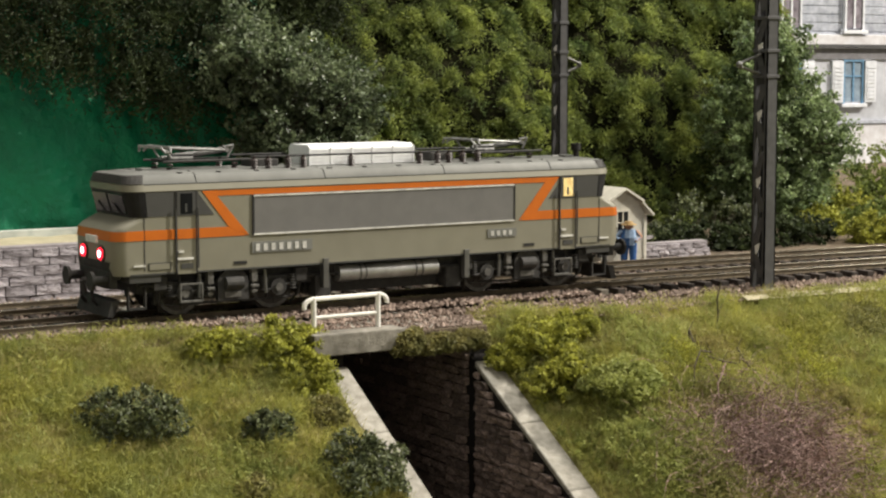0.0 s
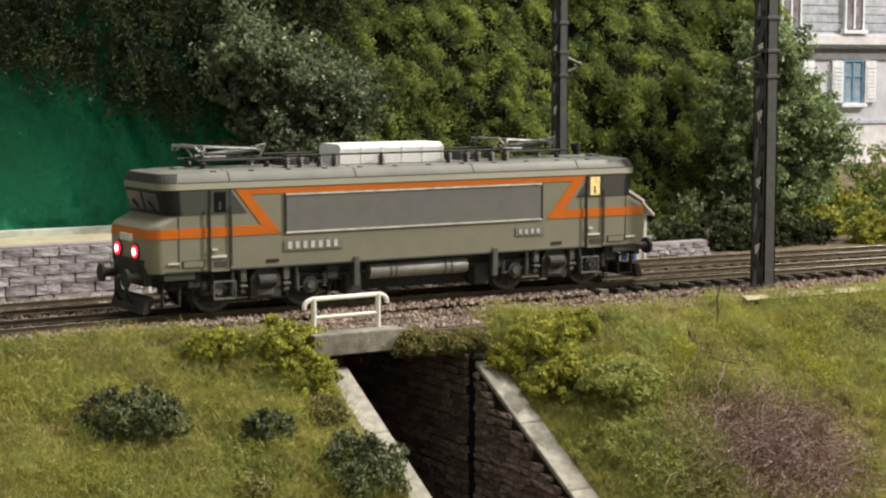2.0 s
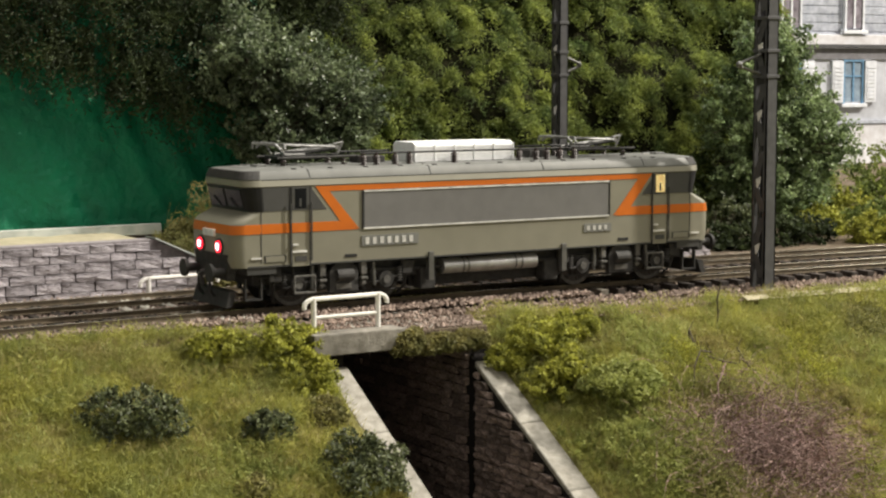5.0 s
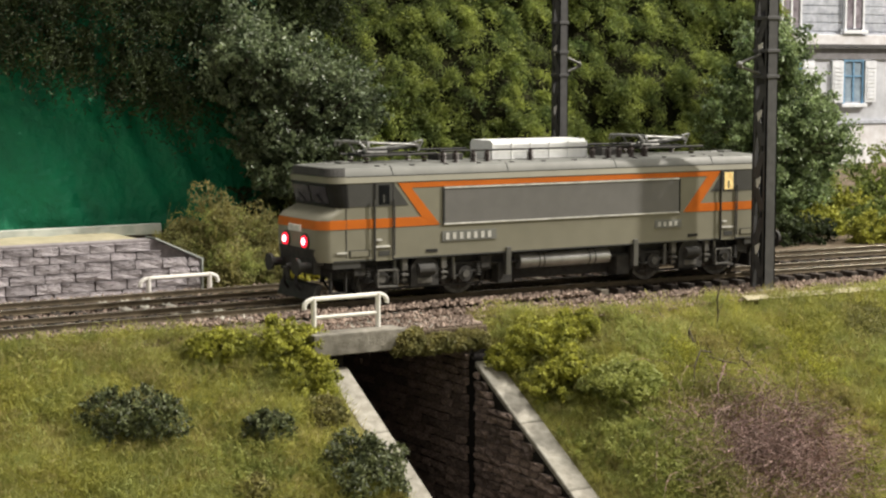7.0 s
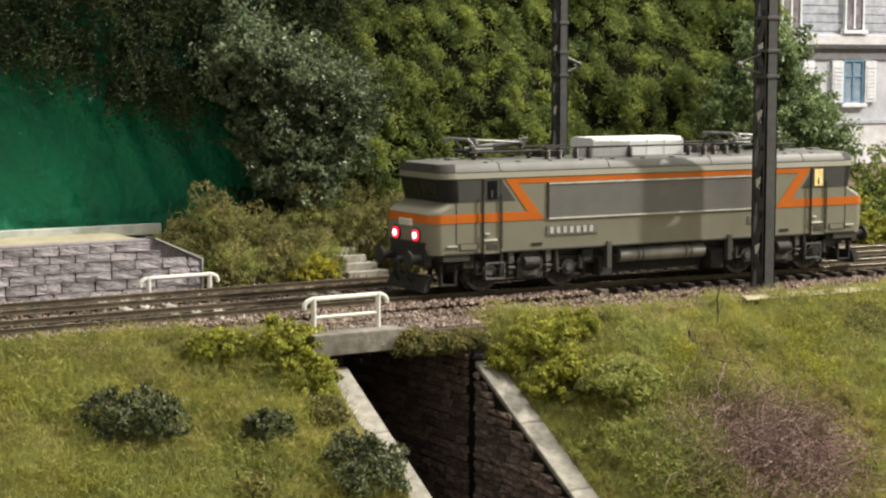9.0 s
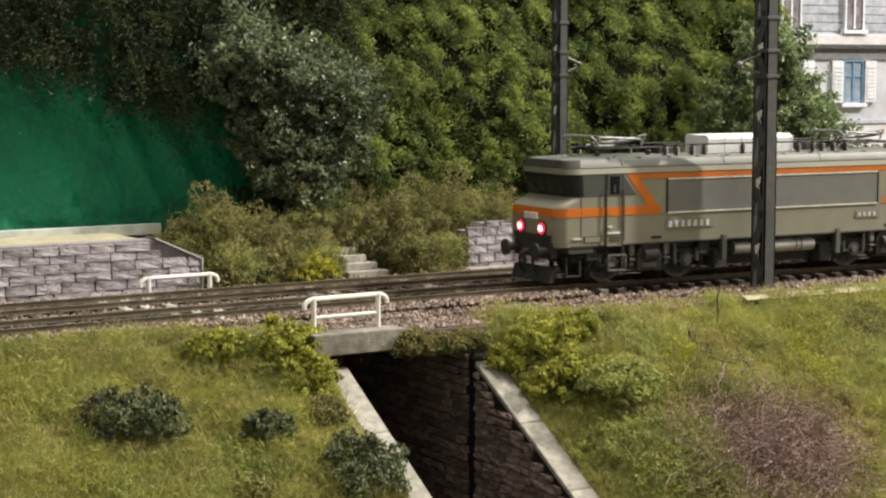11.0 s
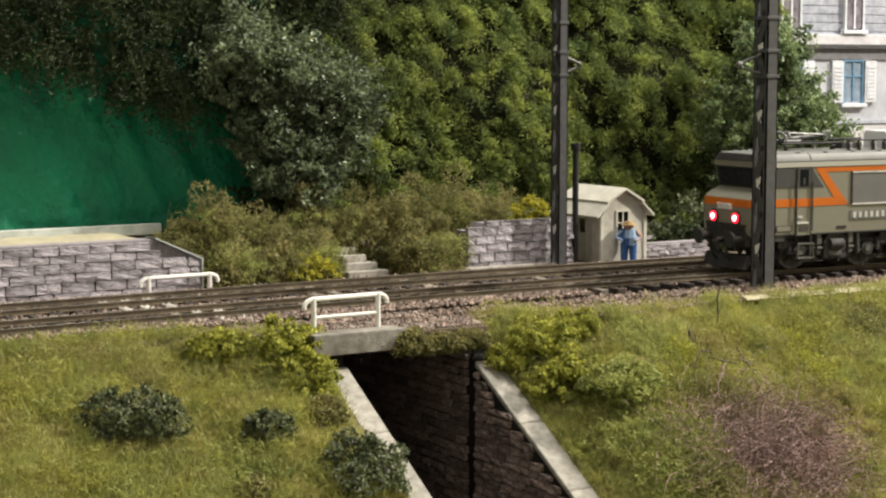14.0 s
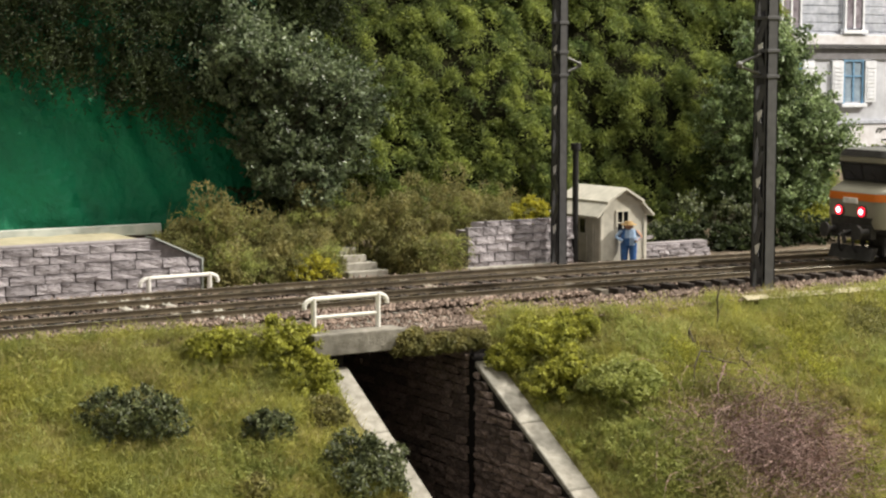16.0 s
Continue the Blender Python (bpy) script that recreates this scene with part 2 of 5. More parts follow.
def path_rod(bm, pts, r, seg=7):
    for a, b in zip(pts, pts[1:]):
        rod(bm, a, b, r, seg=seg)
    for p in pts[1:-1]:
        bmesh.ops.create_icosphere(bm, subdivisions=1, radius=r * 1.02, matrix=Matrix.Translation(p))
    return bm


def prism(bm, outline, y0, y1):
    """A flat outline of (x, z) between two values of y."""
    a = [bm.verts.new((x, y0, z)) for x, z in outline]
    b = [bm.verts.new((x, y1, z)) for x, z in outline]
    bm.faces.new(a)
    bm.faces.new(b[::-1])
    n = len(outline)
    for i in range(n):
        bm.faces.new((a[i], a[(i + 1) % n], b[(i + 1) % n], b[i]))
    return bm


def leaf_mesh(centres, size, normal_up=0.3, aspect=0.5):
    """Small folded leaves, two triangles each, at the given places."""
    n = len(centres)
    d = rng.normal(size=(n, 3))
    d[:, 2] += normal_up
    d /= np.linalg.norm(d, axis=1)[:, None]
    e = np.cross(d, rng.normal(size=(n, 3)))
    e /= np.linalg.norm(e, axis=1)[:, None]
    s = size * rng.uniform(0.6, 1.4, n)[:, None]
    c = np.asarray(centres)
    f = np.cross(d, e)
    v = np.stack([c - d * s * 0.5, c + e * s * aspect * 0.5 + f * s * 0.1, c + d * s * 0.5, c - e * s * aspect * 0.5 + f * s * 0.1], 1).reshape(-1, 3)
    return v, np.arange(4 * n).reshape(-1, 4)


def blade_mesh(base, height, width, lean=0.35):
    """Grass fibres, one thin triangle each, from the given feet."""
    n = len(base)
    up = np.stack([rng.normal(0, lean, n), rng.normal(0, lean, n), np.ones(n)], 1)
    up /= np.linalg.norm(up, axis=1)[:, None]
    a = rng.uniform(0, math.pi, n)
    side = np.stack([np.cos(a), np.sin(a), np.zeros(n)], 1) * width
    h = (height * rng.uniform(0.5, 1.3, n))[:, None]
    v = np.stack([base - side, base + side, base + up * h], 1).reshape(-1, 3)
    return v, np.arange(3 * n).reshape(-1, 3)


def tufts(n_big, n_leaf, centre, radii, big, lower=-0.5):
    """Places of leaves on the shells of many rounded tufts that together fill an uneven crown."""
    d = rng.normal(size=(n_big, 3))
    d /= np.linalg.norm(d, axis=1)[:, None]
    d[:, 2] = np.maximum(d[:, 2], lower)
    r = rng.uniform(0.25, 1.0, n_big) ** 0.6 * rng.uniform(0.75, 1.2, n_big)
    c = np.asarray(centre) + d * r[:, None] * np.asarray(radii)
    b = big * rng.uniform(0.55, 1.35, n_big)
    c, b = np.repeat(c, n_leaf, 0), np.repeat(b, n_leaf)
    e = rng.normal(size=c.shape)
    e /= np.linalg.norm(e, axis=1)[:, None]
    return c + e * (b * rng.uniform(0.5, 1.1, len(b)) ** 0.7)[:, None] * (1, 1, 0.8)


def sprays(c, length, strands, leaves, out=(0, -0.8, 0.6), spread=0.7, droop=0.8, jitter=0.08):
    """Places of leaves along arching shoots that start at the places c."""
    c = np.asarray(c, float)
    n = len(c) * strands
    d = rng.normal(size=(n, 3)) * spread + np.asarray(out)
    d /= np.linalg.norm(d, axis=1)[:, None]
    size = np.repeat(np.broadcast_to(length, len(c)), strands) * rng.uniform(0.45, 1.2, n)
    u = np.linspace(0.12, 1, leaves)
    p = np.repeat(c, strands, 0)[:, None] + d[:, None] * (size[:, None] * u)[..., None]
    p[..., 2] -= droop * size[:, None] * u ** 2
    p += rng.normal(size=p.shape) * jitter
    return p.reshape(-1, 3)


K = -0.0036


def along(s, o=0.0, z=0.0):
    """A place beside the curved line: s along it, o to its far side."""
    a = K * s
    return (s - o * math.sin(a), 0.5 * K * s * s + o * math.cos(a), z)


def curve_y(x):
    return 0.5 * K * x * x

# ---- ground ----
CUT_L, CUT_R, COPE_L, COPE_R = -3.15, 1.3, -3.95, 2.15


def shoulder(x):
    f = min(1, max(0, (x - 2.4) / 3))
    h = min(1, max(0, (x - 7.5) / 4))
    g = min(1, max(0, (-6.2 - x) / 2.5))
    return -3.3 + 0.95 * g * g * (3 - 2 * g) - 1.9 * f * f * (3 - 2 * f) + 0.8 * h * h * (3 - 2 * h) + curve_y(x)


def cope_z(y):
    return max(-9.0, -0.5 + 0.62 * (y + 3.2))


def ground_z(x, y):
    if CUT_L - 0.3 < x < CUT_R + 0.4 and y < 8.6:
        return -8.0
    e = shoulder(x)
    if y < e:
        z = max(-9.0, -0.45 + 0.62 * (y - e))
        if y < -4.2 and COPE_L - 0.04 < x < COPE_R + 0.04:
            return z - 0.7
        lump = 0.22 + (0.32 * min(1, (e - y) / 2) if x > 3 else 0)
        return z + lump * noise.noise((x * 0.5, y * 0.5, 0)) + 0.08 * noise.noise((x * 1.3, y * 1.3, 3))
    z = -0.45
    back = y - 9.0 - curve_y(x) * 0.5
    if back > 0:
        z += min(4.0, 0.22 * back)
    return z


def build_ground():
    xs = np.concatenate([np.linspace(-70, -18, 14), np.arange(-17, COPE_L - 0.1, 0.5), [COPE_L - 0.05, COPE_L - 0.02, CUT_L - 0.35, CUT_L - 0.29, CUT_R + 0.39, CUT_R + 0.45, COPE_R + 0.02, COPE_R + 0.05], np.arange(2.5, 40, 0.5), np.linspace(42, 110, 16)])
    ys = np.concatenate([np.linspace(-70, -20, 12), np.arange(-18, -2, 0.4), np.arange(-2, 9, 1.0), np.linspace(9, 70, 26)])
    v = [(x, y, ground_z(x, y)) for y in ys for x in xs]
    n = len(xs)
    f = [(j * n + i, j * n + i + 1, (j + 1) * n + i + 1, (j + 1) * n + i) for j in range(len(ys) - 1) for i in range(n - 1)]
    ob = raw("ground", v, f, [SOIL, TURF], smooth=True)
    for p in ob.data.polygons:
        c = p.center / U
        if c.y < shoulder(c.x) - 0.2 and not (CUT_L - 0.4 < c.x < CUT_R + 0.4):
            p.material_index = 1
    tagged(ob, "brown earth of the model landscape under track and banks", "ground", kind="structure")


build_ground()


# ---- track ----
def sweep(profile, s0, s1, o, step=1.5):
    ss = np.arange(s0, s1 + 0.01, step)
    v = [(lambda p: (p[0], p[1], z))(along(s, o + dx)) for s in ss for dx, z in profile]
    k = len(profile)
    f = [(i * k + j, i * k + (j + 1) % k, (i + 1) * k + (j + 1) % k, (i + 1) * k + j) for i in range(len(ss) - 1) for j in range(k)]
    return v, f


def sleeper_mesh(mat):
    bm = boxes((-0.16, 0.16, -1.55, 1.55, -0.2, 0.0), bevel=0.02)
    for o in (-0.83, 0.83):
        for dx in (-0.1, 0.1):
            box(bm, dx - 0.04, dx + 0.04, o - 0.13, o + 0.13, 0.0, 0.035)
    bmesh.ops.transform(bm, matrix=Matrix.Scale(U, 4), verts=bm.verts)
    me = bpy.data.meshes.new("sleeper")
    bm.to_mesh(me)
    bm.free()
    me.materials.append(mat)
    return me


def build_track(offset, label):
    t = thing("railway_track", label=label, category="track", group="model railway tracks")
    for o in (offset - 0.83, offset + 0.83):
        web = [(-0.1, -0.19), (0.1, -0.19), (0.1, -0.17), (0.03, -0.15), (0.03, -0.06), (0.045, -0.05), (0.045, -0.012), (-0.045, -0.012), (-0.045, -0.05), (-0.03, -0.06), (-0.03, -0.15), (-0.1, -0.17)]
        v, f = sweep(web, -30, 60, o)
        r = raw("rail", v, f, RAIL, t)
        head = [(-0.038, -0.011), (0.038, -0.011), (0.03, 0.0), (-0.03, 0.0)]
        v, f = sweep(head, -30, 60, o)
        raw("rail_head", v, f, RAILHEAD, r, "worn shiny running surface")
    dark, pale, white = sleeper_mesh(SLEEPER), sleeper_mesh(PALE_SLEEPER), sleeper_mesh(GLINT_SLEEPER)
    r = random.Random(3)
    s = -28.0
    while s < 55:
        x, y, _ = along(s, offset)
        near = -9 < s < 0.5 or (r.random() < 0.45 and s < 9)
        # only this short stretch gets the painted shine
        piece("sleeper", white if -6.3 < s + offset * 0.3 < -4.2 else pale if near and r.random() < 0.35 else dark, t, x, y, -0.19 + r.uniform(-0.012, 0.006), rz=math.degrees(K * s) + r.uniform(-1, 1))
        s += 0.77
    return t


build_track(0.0, "single model railway track with rusty rails on sleepers")
build_track(3.9, "second model track with brown rails beside the stone walls")


def build_ballast():
    n = 70000
    x = rng.uniform(-18, 42, n)
    yr = rng.uniform(-5.9, 7.3, n)
    y = yr + np.array([curve_y(a) for a in x])
    edge = np.array([shoulder(a) for a in x])
    keep = (y > edge + np.where(x < -6, 0.55, -0.25)) | ((x > CUT_L - 0.8) & (x < CUT_R + 0.5) & (y > np.where(x > -1.2, -4.95, -4.2)))
    keep &= rng.uniform(size=n) < np.where(x > 25, 0.5, 1.0)
    x, y, yr = x[keep], y[keep], yr[keep]
    n = len(x)
    crib = (np.abs(yr) < 1.6) | (np.abs(yr - 3.9) < 1.6)
    z = np.where(crib, -0.31, -0.37) + rng.uniform(-0.05, 0.05, n)
    z = np.where(yr < -3.0, -0.45 + rng.uniform(-0.04, 0.03, n), z)
    s = rng.uniform(0.035, 0.085, n)
    z = np.where((x < 8) & (np.abs(np.abs(yr) - 1.6) < 0.55), -0.2 + rng.uniform(-0.05, 0.03, n), z)
    bare = (x > 8) & (x < 24) & (yr > -2.0) & (yr < -0.95)
    z = np.where(bare, z - 0.12, z)
    unit = np.array([(1, 0, 0), (-1, 0, 0), (0, 1, 0), (0, -1, 0), (0, 0, 1), (0, 0, -1)], float)
    tri = np.array([(0, 2, 4), (2, 1, 4), (1, 3, 4), (3, 0, 4), (2, 0, 5), (1, 2, 5), (3, 1, 5), (0, 3, 5)])
    v = unit[None] * (s[:, None, None] * rng.uniform(0.6, 1.3, (n, 6, 1))) + rng.normal(0, 0.02, (n, 6, 3))
    a = rng.uniform(0, 6.28, n)
    c, sn = np.cos(a)[:, None], np.sin(a)[:, None]
    v = np.stack([v[..., 0] * c - v[..., 1] * sn, v[..., 0] * sn + v[..., 1] * c, v[..., 2]], -1)
    v += np.stack([x, y, z], 1)[:, None]
    f = tri[None] + 6 * np.arange(n)[:, None, None]
    tagged(raw("ballast", v.reshape(-1, 3), f.reshape(-1, 3), BALLAST), "loose reddish brown ballast stones around the tracks", "ballast", kind="stuff")


build_ballast()


# ---- stone walls ----
def stone_meshes(mat, count, jitter, seed, soft=0.06, rag=0.27):
    out = []
    r = random.Random(seed)
    for _ in range(count):
        bm = bmesh.new()
        bmesh.ops.create_cube(bm, size=1)
        bmesh.ops.subdivide_edges(bm, edges=bm.edges[:], cuts=1, use_grid_fill=True)
        for v in bm.verts:
            far = sum(abs(c) > 0.49 for c in v.co)
            v.co *= 1 - soft * max(0, far - 1)
            if v.co.y < -0.4:
                v.co.y += r.uniform(-jitter, jitter)
            v.co.x += r.uniform(-1, 1) * jitter * rag
            v.co.z += r.uniform(-1, 1) * jitter * rag
        bmesh.ops.transform(bm, matrix=Matrix.Scale(U, 4), verts=bm.verts)
        me = bpy.data.meshes.new("stone")
        bm.to_mesh(me)
        bm.free()
        me.materials.append(mat)
        out.append(me)
    return out


def lay_stones(parent, meshes, x0, x1, z0, top, course, length, depth, seed, place, gap=0.016):
    """Courses of stones; top(x) is the wall's upper edge, place(x, z) gives the keyword pose of a stone."""
    r = random.Random(seed)
    z, row = z0, 0
    while z < 20:
        h = course * r.uniform(0.88, 1.12)
        rest = max(top(x0 + 0.01), top((x0 + x1) / 2), top(x1 - 0.01)) - z
        if rest < 0.12:
            break
        h = rest if rest < h * 1.35 else h
        x, used = x0 - (row % 2) * length * 0.5, False
        while x < x1:
            w = length * r.uniform(0.75, 1.25)
            a, b = max(x, x0), min(x + w, x1)
            if b - a > length * 0.25 and z + h * 0.8 <= min(top(a), top(b)) + 0.05:
                used = True
                piece("stone", r.choice(meshes), parent, **place((a + b) / 2, z + h / 2), scale=(b - a - gap, depth * r.uniform(0.93, 1.07), h - gap))
            x += w
        z, row = z + h, row + 1
        if not used:
            break


VIOLET = stone_meshes(WALL_STONE, 10, 0.09, 5, 0.02, 0.03)
DARKS = stone_meshes(DARK_STONE, 6, 0.22, 6)


def build_retaining_walls():
    w = thing("wall_west", label="grey violet rough stone retaining wall with sloping end", category="wall", kind="structure")
    top = lambda x: 1.5 if x < -4.0 else 1.5 - (x + 4.0) / 1.8 * 0.8
    part("core", prism(bmesh.new(), [(-20, -0.6), (-2.2, -0.6), (-2.2, 0.66), (-4.0, 1.46), (-20, 1.46)], 7.98, 8.7), WALL_JOINT, w)
    lay_stones(w, VIOLET, -16, -2.22, -0.55, top, 0.33, 1.1, 0.3, 1, lambda x, z: dict(x=x, y=7.98, z=z), 0.013)
    bm = bmesh.new()
    prism(bm, [(-2.2, -0.5), (-2.14, -0.5), (-2.14, 0.72), (-4.0, 1.55), (-4.0, 1.5), (-2.2, 0.68)], 7.78, 8.72)
    part("edging", bm, PLANK, w, "thin pale edging strip")
    w = thing("wall_middle", label="grey violet stone retaining wall beside the hut", category="wall", kind="structure")
    top = lambda x: 1.2 if x < 9.9 else 1.5
    part("core", prism(bmesh.new(), [(9.24, -0.6), (14.6, -0.6), (14.6, 1.42), (10.0, 1.42), (9.9, 1.14), (9.24, 1.14)], 7.85, 8.6), WALL_JOINT, w)
    lay_stones(w, VIOLET, 9.24, 14.5, -0.5, top, 0.33, 0.8, 0.28, 2, lambda x, z: dict(x=x, y=7.82, z=z))
    part("footing", boxes((9.1, 13.2, 7.3, 7.8, -0.5, -0.3), bevel=0.02), CONCRETE, w, "concrete footing strip")
    w = thing("wall_east", label="low grey violet stone wall beyond the hut", category="wall", kind="structure")
    part("core", boxes((17.6, 21.4, 7.55, 8.1, -0.6, 0.2)), WALL_JOINT, w)
    lay_stones(w, VIOLET, 17.6, 21.45, -0.55, lambda x: 0.55 if x < 18.6 else 0.15, 0.25, 0.7, 0.25, 4, lambda x, z: dict(x=x, y=7.5, z=z))


build_retaining_walls()


# ---- underpass ----
def build_underpass():
    w = thing("wall_underpass_right", label="dark damp rubble stone wing wall and abutment", category="wall", kind="structure")
    bm = bmesh.new()
    pts = [(-15, -9), (8.2, -9), (8.2, -1.0), (-4.6, -1.0), (-4.6, cope_z(-4.6) - 0.1), (-15, cope_z(-15) - 0.1)]
    a = [bm.verts.new((CUT_R + 0.06, y, z)) for y, z in pts]
    b = [bm.verts.new((COPE_R - 0.1, y, z)) for y, z in pts]
    bm.faces.new(a), bm.faces.new(b[::-1])
    for i in range(6):
        bm.faces.new((a[i], a[(i + 1) % 6], b[(i + 1) % 6], b[i]))
    part("core", bm, JOINT_SHADE, w)
    turn = lambda y, z: dict(x=CUT_R + 0.06, y=-y, z=z, rz=-90)
    # along the wall the stones run with -y
    lay_stones(w, DARKS, 5.05, 10.6, -7.6, lambda q: cope_z(-q) - 0.12, 0.25, 0.6, 0.24, 11, turn, 0.026)
    # stones stop short: the bare core strip stands for the deck's shadow band
    lay_stones(w, DARKS, -3.4, 4.6, -7.6, lambda q: -1.05, 0.27, 0.66, 0.22, 12, turn, 0.026)
    w = thing("wall_underpass_left", label="wing wall of the underpass, hidden behind its coping", category="wall", kind="structure")
    bm = bmesh.new()
    a = [bm.verts.new((COPE_L + 0.08, y, z)) for y, z in pts]
    b = [bm.verts.new((CUT_L - 0.06, y, z)) for y, z in pts]
    bm.faces.new(a), bm.faces.new(b[::-1])
    for i in range(6):
        bm.faces.new((a[i], a[(i + 1) % 6], b[(i + 1) % 6], b[i]))
    part("core", bm, JOINT_SHADE, w)
    for name, x0, x1, y0 in (("left", COPE_L, CUT_L, -4.7), ("right", CUT_R, COPE_R, -5.0)):
        c = thing("coping", label="pale weathered concrete coping on the wing wall", category="coping", group="wing wall copings")
        y = y0
        while y > -14:
            y2 = y - 2.55
            bm = bmesh.new()
            vs = [bm.verts.new((x, yy, cope_z(yy) + dz)) for yy in (y, y2 + 0.03) for x, dz in ((x0, 0), (x1, 0), (x1, -0.2), (x0, -0.2))]
            for q in ((0, 1, 2, 3), (7, 6, 5, 4), (0, 4, 5, 1), (1, 5, 6, 2), (2, 6, 7, 3), (3, 7, 4, 0)):
                bm.faces.new([vs[i] for i in q])
            bmesh.ops.bevel(bm, geom=bm.edges[:], offset=0.03, segments=1, affect="EDGES")
            part("slab", bm, CONCRETE, c)
            y = y2
    d = thing("bridge_deck", label="weathered concrete slab bridge over the underpass", category="bridge", kind="structure")
    part("slab", boxes((CUT_L - 1.0, CUT_R + 0.6, -4.55, 8.2, -1.0, -0.47), bevel=0.03), CONCRETE, d)
    part("edge_beam", boxes((CUT_L - 1.3, -1.25, -5.05, -4.2, -1.02, -0.36), bevel=0.04), BEAM, d)
    # soil colour carries both the dirt and the shrub's shade on the beam
    part("beam_end", boxes((-1.24, CUT_R + 0.5, -4.98, -4.22, -1.0, -0.5), bevel=0.05), SOIL, d, "beam end, dirt and shrub shade both in its dark colour")
    # added wall closes the far end; the passage's darkness is in its colour
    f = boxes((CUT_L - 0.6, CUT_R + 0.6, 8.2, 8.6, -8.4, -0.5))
    part("dark_closing_wall", f, JOINT_SHADE, d)


build_underpass()


def build_railing(p, q, h, lower):
    """White pipe railing from p to q (x, y), with curled ends."""
    t = thing("pipe_railing", (p[0] + q[0]) / 2, (p[1] + q[1]) / 2, -0.38, math.degrees(math.atan2(q[1] - p[1], q[0] - p[0])),
              "white painted metal pipe railing with curled ends", "railing", "bridge railings")
    L = math.hypot(q[0] - p[0], q[1] - p[1]) / 2
    for x in (-L, L):
        part("post", rods(0.085, ((x, 0, 0), (x, 0, h)), seg=10), WHITE_PAINT, t, smooth=False)
    bm = bmesh.new()
    pts = []
    for sgn in (-1, 1):
        arc = [(sgn * (L + 0.33 * math.sin(a)), 0, h - 0.27 + 0.22 * math.cos(a)) for a in np.linspace(0, 1.9, 7)]
        pts = arc[::-1] if sgn < 0 else pts + arc
    part("top_rail", path_rod(bm, pts, 0.075), WHITE_PAINT, t)
    if lower:
        part("lower_rail", rods(0.06, ((-L, 0, h * 0.43), (L, 0, h * 0.43))), WHITE_PAINT, t)
    return t


build_railing((-4.13, -4.42), (-1.84, -4.34), 1.08, True)
build_railing((-4.62, 7.0), (-2.22, 7.1), 0.62, False)


# ---- masts ----
def build_mast(x, y, k, arm, h, label):
    t = thing("catenary_mast", x, y, -0.45, 0, label, "mast", "catenary masts")
    for y0, y1 in ((-0.36, -0.22), (0.22, 0.36)):
        bm = boxes((-0.26, 0.26, y0, y0 + 0.05 if y0 < 0 else y1, 0, h)) if y0 < 0 else boxes((-0.26, 0.26, y1 - 0.05, y1, 0, h))
        for xx in (-0.26, 0.21):
            box(bm, xx, xx + 0.05, y0, y1, 0, h)
        part("channel", bm, MAST_GREY, t)
    step, z, up = 1.2, 0.35, True
    while z < h - step:
        for xx in (-0.23, 0.23):
            a, b = ((-0.24, z), (0.24, z + step)) if up else ((0.24, z), (-0.24, z + step))
            bm = bmesh.new()
            d = math.atan2(b[1] - a[1], b[0] - a[0])
            box(bm, -0.5, 0.5, -0.012, 0.012, -0.15, 0.15, m=Matrix.Translation((xx, 0, z + step / 2)) @ Matrix.Rotation(math.pi / 2, 4, "Z") @ Matrix.Rotation(-d, 4, "Y"))
            part("lacing_bar", bm, MAST_GREY, t)
        if up:
            # added plate: light seen through the lacing is put into its pale colour
            bm = prism(bmesh.new(), [(-0.02, -0.24), (0.1, -0.02), (0.12, 0.2), (-0.06, 0.08)], -0.02, 0.02)
            bmesh.ops.transform(bm, matrix=Matrix.Translation((-0.27, 0.05, z + step)) @ Matrix.Rotation(math.radians(-58), 4, "Z"), verts=bm.verts)
            part("lit_gap_plate", bm, PALE_METAL_LIT, t, "pale plate added for the lit opening in the lacing")
        z, up = z + step, not up
    for zc in (h * 0.75, h * 0.66, h * 0.59):
        part("clamp", boxes((-0.3, 0.3, -0.4, 0.4, zc * 1.0, zc + 0.12), bevel=0.02), MAST_GREY, t)
    s = arm
    bm = rods(0.055, ((s * 0.25, 0, h * 0.655), (s * 1.25, 0, h * 0.63)), ((s * 0.25, 0, h * 0.6), (s * 1.25, 0, h * 0.622)))
    bmesh.ops.create_icosphere(bm, subdivisions=2, radius=0.13, matrix=Matrix.Translation((s * 1.25, 0, h * 0.627)))
    part("bracket", bm, TANK, t, "grey metal bracket arm")
    part("base_plate", boxes((-0.45, 0.45, -0.5, 0.5, -0.05, 0.08), bevel=0.02), CONCRETE, t, "concrete mast foot")
    t.scale = (k, k, 1)
    return t


build_mast(14.95, -3.15, 1.0, -1, 13.0, "dark grey lattice catenary mast beside the near track")
build_mast(13.3, 7.2, 0.78, 1, 13.0, "dark grey lattice catenary mast beside the hut")


